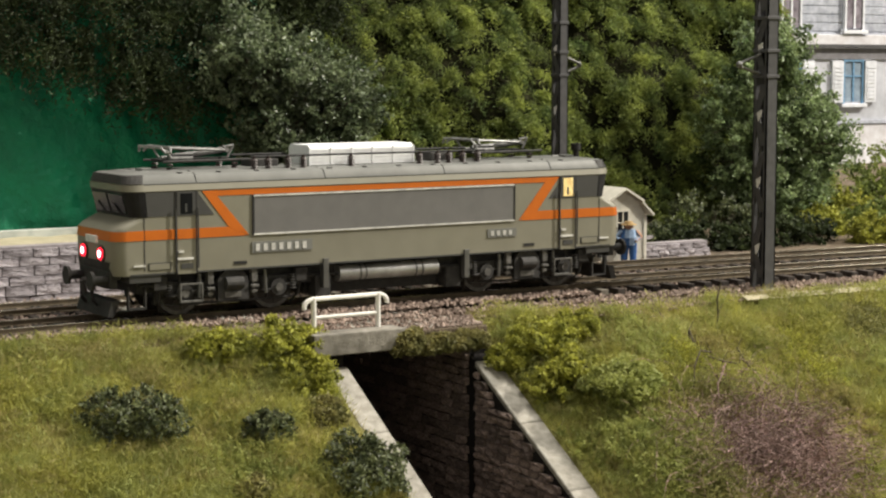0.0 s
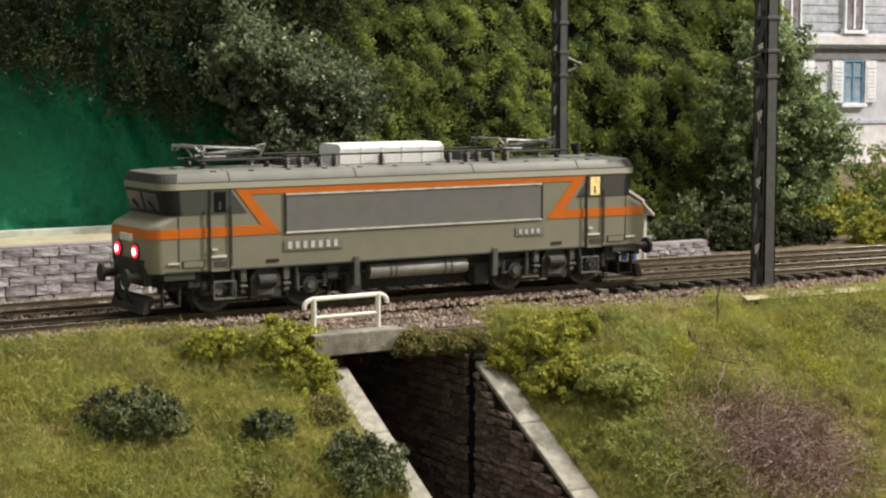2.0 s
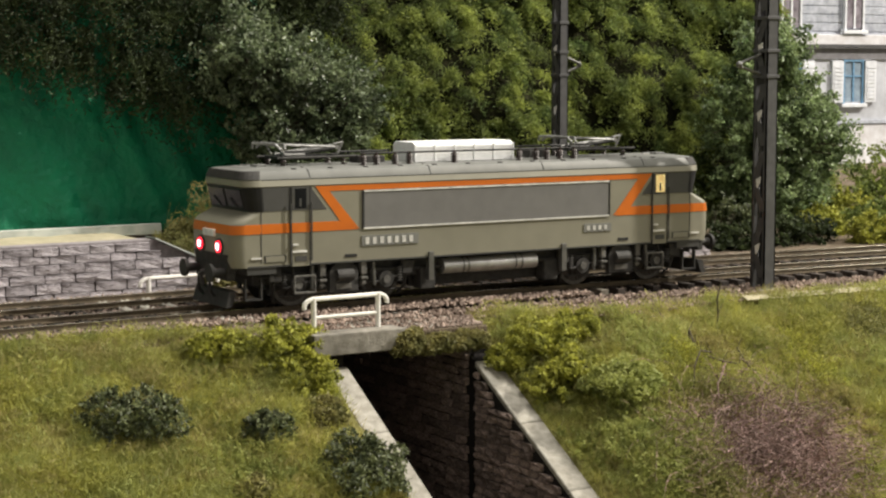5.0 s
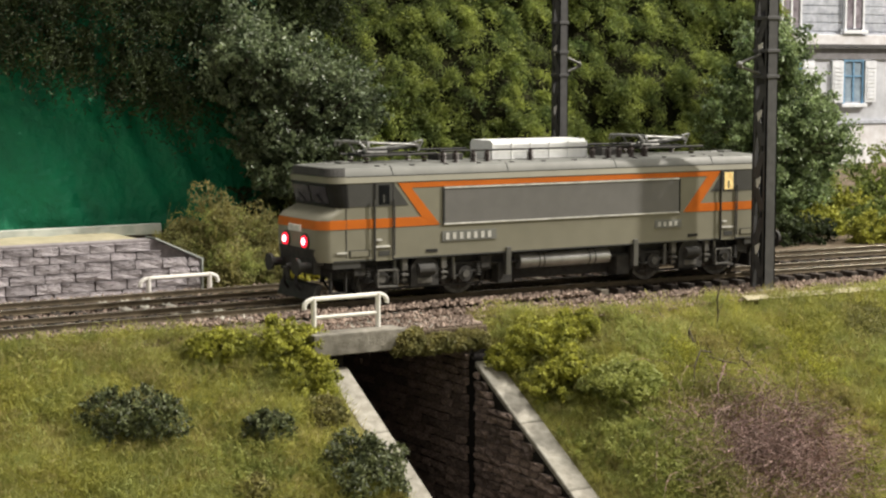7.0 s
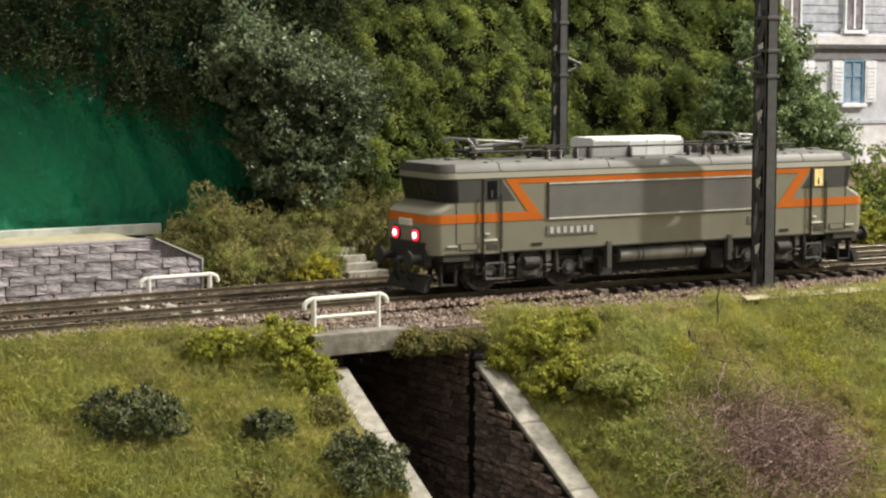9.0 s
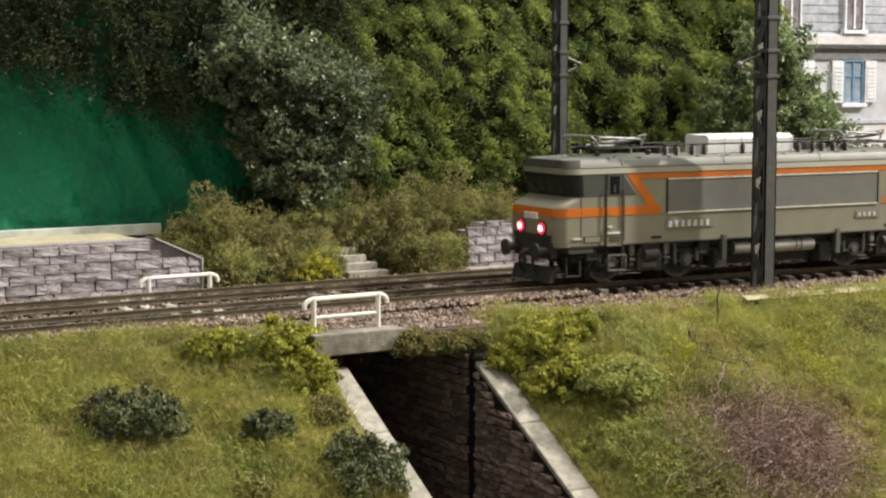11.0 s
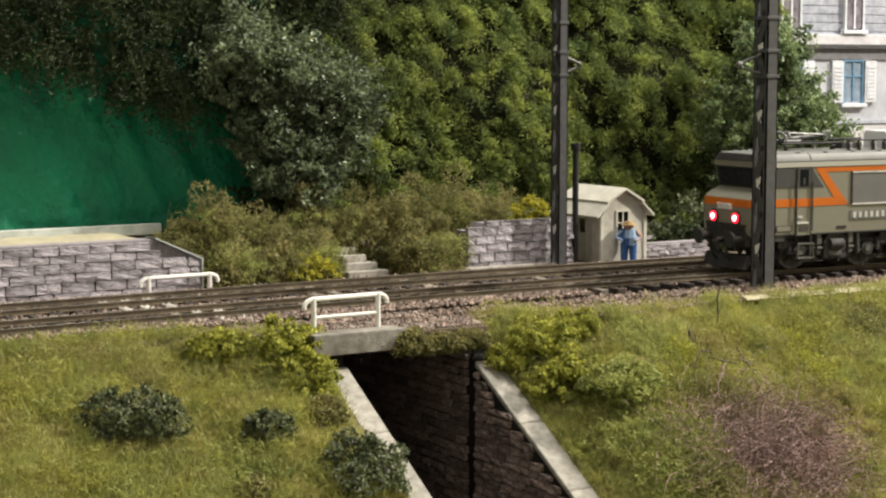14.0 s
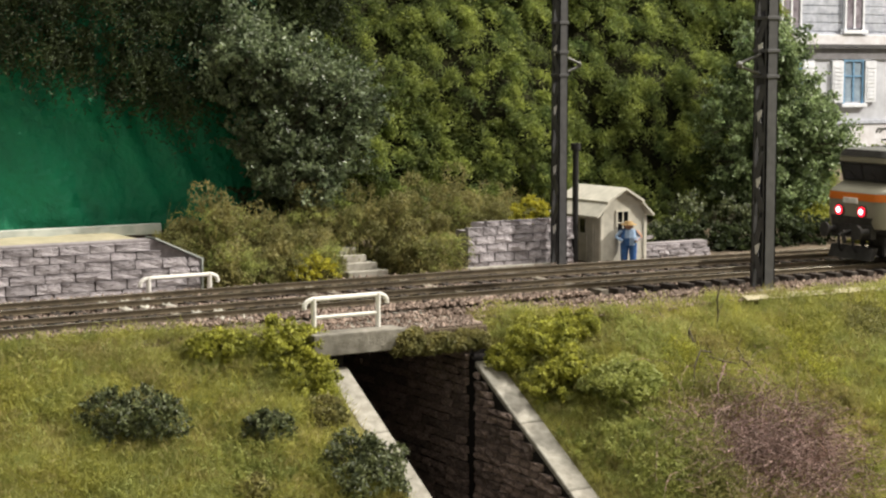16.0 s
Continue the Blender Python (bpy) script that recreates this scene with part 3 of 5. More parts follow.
# ---- hut and figure ----
def build_hut():
    t = thing("trackside_hut", 16.58, 8.7, -0.45, 0, "small grey beige board hut with pale curved roof", "hut")
    w, d, e, r = 1.12, 1.5, 2.0, 3.02
    gable = [(-w, 0), (w, 0), (w, e - 0.1), (0.84, 2.44), (0, r - 0.05), (-0.84, 2.44), (-w, e - 0.1)]
    part("front_wall", prism(bmesh.new(), gable, -d, -d + 0.1), SHED_WALL, t)
    part("back_wall", prism(bmesh.new(), gable, d - 0.1, d), SHED_WALL, t)
    for sgn in (-1, 1):
        part("side_wall", boxes((sgn * w - 0.05, sgn * w + 0.05, -d + 0.1, d - 0.1, 0, e)), SHED_WALL, t)
        y = -d + 0.05
        while y < d:
            part("batten", boxes((sgn * (w + 0.05), sgn * (w + 0.09), y - 0.03, y + 0.03, 0, e - 0.1)), SHED_WALL, t)
            y += 0.46
        roof = [(0, r - 0.02), (sgn * 0.94, 2.47), (sgn * 0.97, 2.56), (0, r + 0.08)]
        lower = [(sgn * 0.84, 2.45), (sgn * 1.46, 1.88), (sgn * 1.49, 1.96), (sgn * 0.9, 2.5)]
        part("upper_roof", prism(bmesh.new(), roof, -d - 0.2, d + 0.2), SHED_ROOF, t)
        part("lower_roof", prism(bmesh.new(), lower, -d - 0.2, d + 0.2), SHED_ROOF, t)
    part("side_window", boxes((-w - 0.07, -w + 0.06, -0.5, 0.0, 1.2, 1.75)), GLASS, t)
    win = part("window", boxes((-0.32, 0.22, -d - 0.02, -d + 0.12, 1.2, 2.1)), GLASS, t)
    part("window_frame", boxes((-0.4, -0.32, -d - 0.05, -d + 0.02, 1.12, 2.18), (0.22, 0.3, -d - 0.05, -d + 0.02, 1.12, 2.18), (-0.32, 0.22, -d - 0.05, -d + 0.02, 2.1, 2.18),
                               (-0.32, 0.22, -d - 0.05, -d + 0.02, 1.12, 1.2), (-0.07, -0.02, -d - 0.045, -d + 0.02, 1.2, 2.1), (-0.32, 0.22, -d - 0.045, -d + 0.02, 1.62, 1.67)), SHED_ROOF, win)
    for x in (-w, w):
        part("corner_board", boxes((x - 0.07, x + 0.07, -d - 0.05, -d + 0.08, 0, e - 0.05)), SHED_ROOF, t)
    p = thing("stove_pipe", 14.5, 7.72, -0.45, 0, "dark metal stove pipe with cap beside the hut", "chimney pipe")
    part("pipe", rods(0.125, ((0, 0, 0), (0, 0, 4.7)), seg=14), BLACK, p, smooth=False)
    part("cap", rods(0.2, ((0, 0, 4.68), (0, 0, 4.95)), seg=14), BLACK, p)


build_hut()


def build_figure():
    """A painted model figure, one plain mesh."""
    bm = bmesh.new()
    spans = []

    def mark(i):
        spans.append((i, len(bm.faces)))
    for x in (-0.12, 0.12):
        rod(bm, (x * 1.15, 0, 0.0), (x, 0, 0.75), 0.1, 0.14, 9)
        box(bm, x * 1.15 - 0.08, x * 1.15 + 0.08, -0.2, 0.08, 0, 0.08, bevel=0.02)
    rod(bm, (0, 0, 0.68), (0, 0, 1.0), 0.22, 0.24, 10)
    mark(0)
    rod(bm, (0, 0, 0.98), (0, 0, 1.32), 0.25, 0.2, 10)
    for s in (-1, 1):
        rod(bm, (s * 0.2, 0, 1.27), (s * 0.37, 0.02, 1.0), 0.08, 0.07, 8)
        rod(bm, (s * 0.37, 0.02, 1.0), (s * 0.2, -0.16, 0.86), 0.065, 0.055, 8)
    mark(1)
    bmesh.ops.create_uvsphere(bm, u_segments=10, v_segments=8, radius=0.145, matrix=Matrix.Translation((0, -0.01, 1.46)))
    mark(2)
    rod(bm, (0, 0, 1.5), (0, 0, 1.54), 0.25, 0.24, 14)
    rod(bm, (0, 0, 1.54), (0, 0, 1.65), 0.15, 0.12, 12)
    mark(3)
    bm.faces.ensure_lookup_table()
    lo = 0
    for i, hi in spans:
        for k in range(lo, hi):
            bm.faces[k].material_index = i
        lo = hi
    ob = part("worker_figurine", bm, [BLUE, SHIRT, SKIN, STRAW])
    ob.matrix_basis = pose(16.56 * U, 6.8 * U, -0.4 * U, 0, 0, -32) @ Matrix.Diagonal((1.35, 1.2, 1.02, 1))
    tagged(ob, "painted model worker figurine in blue overalls and hat", "figurine")


build_figure()


def build_steps():
    t = thing("concrete_steps", 4.75, 7.75, -0.45, 4, "small weathered grey concrete stairs in the undergrowth", "stairs")
    for i in range(4):
        part("step", boxes((-0.9 + 0.14 * i, 0.9 - 0.22 * i, i * 0.42, 2.4, i * 0.27 - 0.05, i * 0.27 + 0.27), bevel=0.02), CONCRETE, t)


build_steps()


# ---- green sheet, ledge ----
def build_backdrop():
    xs, zs = np.linspace(-24, 3.2, 90), np.linspace(1.3, 12, 50)
    v = []
    for z in zs:
        for x in xs:
            q = x * 1.1 + z * 0.55
            w = 0.25 * noise.noise((q * 0.9, z * 0.14, 0)) + 0.12 * noise.noise((q * 2.2, z * 0.3, 4)) + 0.05 * noise.noise((q * 5, z * 0.5, 9))
            v.append((x, 13.0 + 0.10 * (z - 1.3) + w * 1.3, z))
    n = len(xs)
    f = [(j * n + i, j * n + i + 1, (j + 1) * n + i + 1, (j + 1) * n + i) for j in range(len(zs) - 1) for i in range(n - 1)]
    ob = raw("green_sheet", v, f, CLOTH, smooth=True)
    m = ob.modifiers.new("thick", "SOLIDIFY")
    m.thickness = 0.05 * U
    tagged(ob, "wrinkled emerald green painted sheet hung behind the wall", "backdrop", kind="structure")
    v, f = [], []
    xs, ys = np.linspace(-22, -2.0, 50), np.linspace(8.0, 13.4, 16)
    v = [(x, y, min(1.42, 1.4 if x < -4 else 1.4 - (x + 4) * 0.4) + 0.05 * noise.noise((x, y, 0))) for y in ys for x in xs]
    n = len(xs)
    f = [(j * n + i, j * n + i + 1, (j + 1) * n + i + 1, (j + 1) * n + i) for j in range(len(ys) - 1) for i in range(n - 1)]
    tagged(raw("ledge", v, f, SAND, smooth=True), "sandy ledge on top of the retaining wall", "ledge", kind="structure")
    p = thing("baseboard_plank", -10.5, 12.3, 1.45, 0, "pale grey green wooden plank at the sheet's foot", "plank")
    part("board", boxes((-11, 8.6, -0.25, 0.1, -0.2, 0.2), bevel=0.03), PLANK, p)


build_backdrop()


# ---- house ----
def build_house():
    t = thing("town_house", 39.95, 20.0, -0.45, 0, "pale grey town house with slate upper storey and white shutters", "house")
    x0, x1 = -6.0, 12.0
    part("wall", boxes((x0, x1, 0, 10, 0, 8.95)), RENDER, t)
    part("slate_storey", prism(bmesh.new(), [(x0, 9.35), (x1, 9.35), (x1 - 0.3, 14), (x0 + 0.3, 14)], 0.15, 9.8), SLATE, t, "grey blue slate upper storey")
    c = part("cornice", boxes((x0 - 0.2, x1 + 0.2, -0.3, 0.2, 9.05, 9.22), bevel=0.02), MAST_GREY, t, "dark gutter cornice")
    part("ledge_band", boxes((x0, x1, -0.12, 0.2, 9.22, 9.75), bevel=0.03), LIMEWASH, t, "peeling pale band")
    part("lower_wall", boxes((x0 - 0.02, x1 + 0.02, -0.04, 0.1, 0, 4.9)), LIMEWASH, t, "pale limewashed lower wall")
    # shade under the cornice, painted as a grey band
    part("gutter_band", boxes((x0, x1, -0.1, 0.1, 8.42, 9.03), bevel=0.02), FRIEZE_SHADE, t, "frieze with the cornice's shade put into its grey")
    for k in range(9):
        zz = 9.95 + k * 0.45
        part("slate_course", boxes((x0 + 0.05, x1 - 0.05, 0.1, 0.16 , zz, zz + 0.41), bevel=0.015), SLATE, t)
    part("string_course", boxes((x0, x1, -0.1, 0.05, 4.95, 5.15)), SLATE, t)
    part("roof", boxes((x0 - 0.2, x1 + 0.2, -0.1, 10, 14, 14.4)), SLATE, t)
    for xc in (-2.5, 2.05, 6.6):
        for z0, h, up in ((6.15, 2.15, False), (10.1, 2.6, True)):
            wd = 0.6 if up else 0.64
            win = part("window", boxes((xc - wd, xc + wd, -0.03, 0.25, z0, z0 + h)), DARK_PANE if up else HOUSE_PANE, t)
            fr = [(xc - wd - 0.12, xc - wd, -0.09, 0.1, z0 - 0.1, z0 + h + 0.12), (xc + wd, xc + wd + 0.12, -0.09, 0.1, z0 - 0.1, z0 + h + 0.12), (xc - wd, xc + wd, -0.09, 0.1, z0 + h, z0 + h + 0.12),
                  (xc - 0.06, xc + 0.06, -0.08, 0.0, z0, z0 + h), (xc - wd, xc + wd, -0.07, 0.0, z0 + h * 0.62, z0 + h * 0.62 + 0.08)]
            part("frame", boxes(*fr), SHUTTER if up else HOUSE_BLUE, win)
            part("sill", boxes((xc - wd - 0.3, xc + wd + 0.3, -0.22, 0.1, z0 - 0.3, z0 - 0.1), bevel=0.02), SHUTTER, win)
            if not up:
                for sgn in (-1, 1):
                    a = xc + sgn * (wd + 0.16)
                    b = a + sgn * 0.82
                    sh = part("shutter", boxes((min(a, b), max(a, b), -0.16, -0.04, z0 - 0.05, z0 + h + 0.05), bevel=0.02), SHUTTER, t)
                    bm = bmesh.new()
                    for k in range(9):
                        zz = z0 + 0.15 + k * (h - 0.3) / 9
                        box(bm, min(a, b) + 0.12, max(a, b) - 0.12, -0.19, -0.155, zz, zz + 0.13)
                    part("louvres", bm, SHUTTER, sh)


build_house()


# ---- locomotive ----
def end_curve(xf, half, ch, nose):
    """Half the plan of an end, from the flank round the corner to the front."""
    out = [(xf - ch - 0.06, -half)]
    for i in range(6):
        u = i / 5
        out.append(((1 - u) ** 2 * (xf - ch) + 2 * u * (1 - u) * (xf - ch * 0.12) + u * u * xf, -((1 - u) ** 2 * half + 2 * u * (1 - u) * half * 0.97 + u * u * nose)))
    return out


def ring(bm, xf, half, ch, nose, z):
    """A closed ring at height z: rounded ends at -xf and xf that begin ch back on the flanks, end half-width nose."""
    c = end_curve(xf, half, ch, nose)
    pts = [(-x, y) for x, y in c[::-1]] + c
    pts += [(x, -y) for x, y in pts[::-1]]
    return [bm.verts.new((x, y, z)) for x, y in pts]


def loft(rings_in, cap=True):
    bm = bmesh.new()
    rs = [ring(bm, *r) for r in rings_in]
    for a, b in zip(rs, rs[1:]):
        for i in range(28):
            bm.faces.new((a[i], a[(i + 1) % 28], b[(i + 1) % 28], b[i]))
    if cap:
        bm.faces.new(rs[0][::-1])
        bm.faces.new(rs[-1])
    return bm


SIDE = 1.66


def flat(parent, name, outline, mat, lift=0.012, label="", both=True):
    """A paint field or plate of outline (x, z) on both flanks."""
    out = None
    for sgn in (-1, 1) if both else (-1,):
        pts = [(x * (1 if sgn < 0 else -1), z) for x, z in outline]
        y0, y1 = sgn * (SIDE - 0.02), sgn * (SIDE + lift)
        out = part(name, prism(bmesh.new(), pts, y0, y1), mat, parent, label)
    return out


def quad(x0, x1, z0, z1):
    return [(x0, z0), (x1, z0), (x1, z1), (x0, z1)]


def loop_band(r0, r1, y0, y1, seg=36):
    """A flat round band between two radii, across y."""
    bm = bmesh.new()
    rs = [[bm.verts.new((r * math.cos(2 * math.pi * i / seg), y, r * math.sin(2 * math.pi * i / seg))) for i in range(seg)] for r, y in ((r0, y0), (r0, y1), (r1, y1), (r1, y0))]
    for a, b in zip(rs, rs[1:] + rs[:1]):
        for i in range(seg):
            bm.faces.new((a[i], a[(i + 1) % seg], b[(i + 1) % seg], b[i]))
    return bm


def turned(x, y, outline, seg=10):
    """A closed round body about an upright axis, from (radius, z)."""
    bm = bmesh.new()
    rs = [[bm.verts.new((x + r * math.cos(2 * math.pi * i / seg), y + r * math.sin(2 * math.pi * i / seg), z)) for i in range(seg)] for r, z in outline]
    for a, b in zip(rs, rs[1:]):
        for i in range(seg):
            bm.faces.new((a[i], a[(i + 1) % seg], b[(i + 1) % seg], b[i]))
    bm.faces.new(rs[0][::-1]), bm.faces.new(rs[-1])
    return bm


def build_bogie(loco, xc):
    b = part("bogie", boxes((xc - 2.3, xc + 2.3, -1.0, 1.0, 0.5, 1.05)), UNDER, loco, "dusty dark bogie")
    wheels = []
    for sgn in (-1, 1):
        y0, y1 = (-1.38, -1.2) if sgn < 0 else (1.2, 1.38)
        out = [(xc - 2.5, 0.82), (xc - 2.2, 0.7), (xc - 1.05, 0.66), (xc - 0.75, 0.5), (xc + 0.75, 0.5), (xc + 1.05, 0.66), (xc + 2.2, 0.7), (xc + 2.5, 0.82), (xc + 2.5, 1.05), (xc + 1.0, 1.1), (xc + 0.6, 0.95), (xc - 0.6, 0.95), (xc - 1.0, 1.1), (xc - 2.5, 1.05)]
        part("side_frame", prism(bmesh.new(), out, y0, y1), UNDER, b)

        def slab(name, x0, x1, d0, d1, z0, z1, mat, bevel=0.02):
            return part(name, boxes((xc + x0, xc + x1, min(sgn * d0, sgn * d1), max(sgn * d0, sgn * d1), z0, z1), bevel=bevel), mat, b)
        for dx in (-1.61, 1.61):
            ab = part("axle_box", rods(0.27, ((xc + dx, sgn * 1.3, 0.72), (xc + dx, sgn * 1.5, 0.72)), seg=18), UNDER, b)
            part("axle_cap", rods(0.13, ((xc + dx, sgn * 1.5, 0.72), (xc + dx, sgn * 1.56, 0.72)), seg=14), HANGER, ab, "pale worn axle cap")
            part("axle_guide", rods(0.05, ((xc + dx - 0.5, sgn * 1.45, 0.62), (xc + dx + 0.5, sgn * 1.45, 0.82)), seg=8), UNDER, b)
            for d2 in (-0.5, 0.5):
                coils = [(0.13 if k % 4 in (1, 2) else 0.085, 0.62 + k * 0.0215) for k in range(24)]
                part("spring", turned(xc + dx + d2, sgn * 1.42, coils), UNDER, b)
            part("brake_block", prism(bmesh.new(), [(xc + dx * 1.5, 0.4), (xc + dx * 1.56, 0.4), (xc + dx * 1.53, 1.0), (xc + dx * 1.47, 1.0)], min(sgn * 1.02, sgn * 1.2), max(sgn * 1.02, sgn * 1.2)), UNDER, b)
        # the deep rounded spring cradle between the axles, with pale hangers on both sides
        arch = [(0.52 * math.cos(q), 0.98 + 0.42 * math.sin(q)) for q in np.linspace(0, math.pi, 11)]
        cradle = [(xc + x, z) for x, z in [(0.52, 0.42)] + arch + [(-0.52, 0.42)]]
        part("spring_cradle", prism(bmesh.new(), cradle, min(sgn * 1.38, sgn * 1.56), max(sgn * 1.38, sgn * 1.56)), UNDER, b)
        part("cradle_cylinder", rods(0.2, ((xc - 0.3, sgn * 1.58, 0.95), (xc + 0.3, sgn * 1.58, 0.95)), seg=14), UNDER, b)
        slab("cradle_plate", -0.3, 0.26, 1.56, 1.6, 0.5, 0.68, HANGER)
        for d in (-0.78, 0.72):
            slab("hanger", d - 0.1, d + 0.1, 1.4, 1.6, 0.95, 1.38, HANGER)
            slab("hanger_foot", d - 0.13, d + 0.13, 1.42, 1.64, 0.78, 0.86, HANGER)
            slab("hanger_base", d - 0.09, d + 0.09, 1.42, 1.58, 0.6, 0.7, HANGER)
            part("hanger_rod", rods(0.04, ((xc + d, sgn * 1.5, 0.55), (xc + d, sgn * 1.5, 1.0)), seg=8), HANGER, b)
        for d in (-1.15, 1.15):
            part("damper", rods(0.06, ((xc + d, sgn * 1.5, 0.55), (xc + d * 0.97, sgn * 1.5, 1.3)), seg=8), TANK, b)
        for d in (-2.42, 2.42):
            slab("sand_box", d - 0.22, d + 0.22, 1.3, 1.52, 0.85, 1.3, UNDER, 0.04)
            part("sand_pipe", path_rod(bmesh.new(), [(xc + d, sgn * 1.4, 0.86), (xc + d * 0.99, sgn * 1.3, 0.5), (xc + d * 0.93, sgn * 1.0, 0.15)], 0.04), UNDER, b)
        part("brake_rigging", rods(0.035, ((xc - 2.2, sgn * 1.3, 0.36), (xc + 2.2, sgn * 1.3, 0.36))), UNDER, b)
    for dx in (-1.61, 1.61):
        w = thing("wheelset", xc + dx, 0, 0.72)
        w.parent = loco
        bm = rods(0.14, ((0, -1.15, 0), (0, 1.15, 0)))
        part("axle", bm, WHEEL, w)
        for sgn in (-1, 1):
            bm = bmesh.new()
            rod(bm, (0, sgn * 0.74, 0), (0, sgn * 0.98, 0), 0.715, seg=36)
            rod(bm, (0, sgn * 0.70, 0), (0, sgn * 0.74, 0), 0.78, seg=36)
            for k in range(9):
                a = k * 2 * math.pi / 9
                rod(bm, (0.2 * math.cos(a), sgn * 0.99, 0.2 * math.sin(a)), (0.55 * math.cos(a), sgn * 0.99, 0.55 * math.sin(a)), 0.045, seg=5)
            wh = part("wheel", bm, WHEEL, w)
            part("tyre", loop_band(0.72, 0.6, sgn * 0.98, sgn * 1.0), HANGER, wh, "worn pale tyre face")
        wheels.append(w)
    return wheels


def build_pantograph(loco, xc, d):
    p = part("pantograph", boxes((xc - 1.2, xc + 1.2, -0.62, -0.54, 4.68, 4.76), (xc - 1.2, xc + 1.2, 0.54, 0.62, 4.68, 4.76), (xc - 1.2, xc - 1.1, -0.6, 0.6, 4.68, 4.76), (xc + 1.1, xc + 1.2, -0.6, 0.6, 4.68, 4.76)), BLACK, loco, "folded black single-arm pantograph")
    for dx in (-1.1, 1.1):
        for dy in (-0.58, 0.58):
            bm = bmesh.new()
            for k in range(3):
                rod(bm, (xc + dx, dy, 4.36 + k * 0.11), (xc + dx, dy, 4.43 + k * 0.11), 0.12, 0.08, 10)
            part("insulator", bm, CERAMIC, p)
    part("lower_arm", rods(0.07, ((xc + d * 0.9, 0, 4.85), (xc - d * 1.0, 0, 5.02))), ARM, p)
    part("upper_arm", rods(0.045, ((xc - d * 1.0, -0.25, 5.02), (xc + d * 1.25, -0.45, 5.14)), ((xc - d * 1.0, 0.25, 5.02), (xc + d * 1.25, 0.45, 5.14)), ((xc - d * 0.2, -0.35, 5.07), (xc - d * 0.2, 0.35, 5.07))), ARM, p)
    part("coupling_rod", rods(0.025, ((xc + d * 0.95, 0.2, 4.8), (xc - d * 0.9, 0.15, 4.93)), ((xc + d * 0.6, -0.2, 4.78), (xc - d * 1.15, -0.18, 4.98))), BLACK, p)
    part("knee_joint", rods(0.08, ((xc - d * 1.0, -0.3, 5.02), (xc - d * 1.0, 0.3, 5.02))), ARM, p)
    for dy in (-0.3, 0.3):
        part("return_spring", rods(0.06, ((xc + d * 0.2, dy, 4.8), (xc + d * 1.0, dy, 4.8)), seg=8), ARM, p)
    part("pan_head", rods(0.045, ((xc + d * 1.2, -0.85, 5.16), (xc + d * 1.2, 0.85, 5.16)), ((xc + d * 1.5, -0.85, 5.16), (xc + d * 1.5, 0.85, 5.16)),
                          ((xc + d * 1.2, -0.85, 5.16), (xc + d * 1.28, -1.05, 5.0)), ((xc + d * 1.5, -0.85, 5.16), (xc + d * 1.42, -1.05, 5.0)), ((xc + d * 1.2, 0.85, 5.16), (xc + d * 1.28, 1.05, 5.0)), ((xc + d * 1.5, 0.85, 5.16), (xc + d * 1.42, 1.05, 5.0))), ARM, p, "grey metal collector strips")
    part("base_beam", rods(0.04, ((xc - 1.4, -0.75, 4.72), (xc + 1.5, -0.75, 4.74)), ((xc - 1.4, 0.75, 4.72), (xc + 1.5, 0.75, 4.72))), UNDER, p)
    part("horn_frame", rods(0.035, ((xc + d * 1.0, -0.5, 4.8), (xc + d * 1.25, -0.5, 5.2)), ((xc + d * 1.0, 0.5, 4.8), (xc + d * 1.25, 0.5, 5.2)), ((xc - d * 1.0, -0.3, 4.8), (xc - d * 1.2, -0.3, 5.18)), ((xc - d * 1.2, -0.3, 5.18), (xc - d * 0.85, -0.3, 5.12))), ARM, p)
    part("spring_box", boxes((xc + d * 0.5 - 0.35, xc + d * 0.5 + 0.35, -0.2, 0.2, 4.74, 4.92), bevel=0.03), BLACK, p)


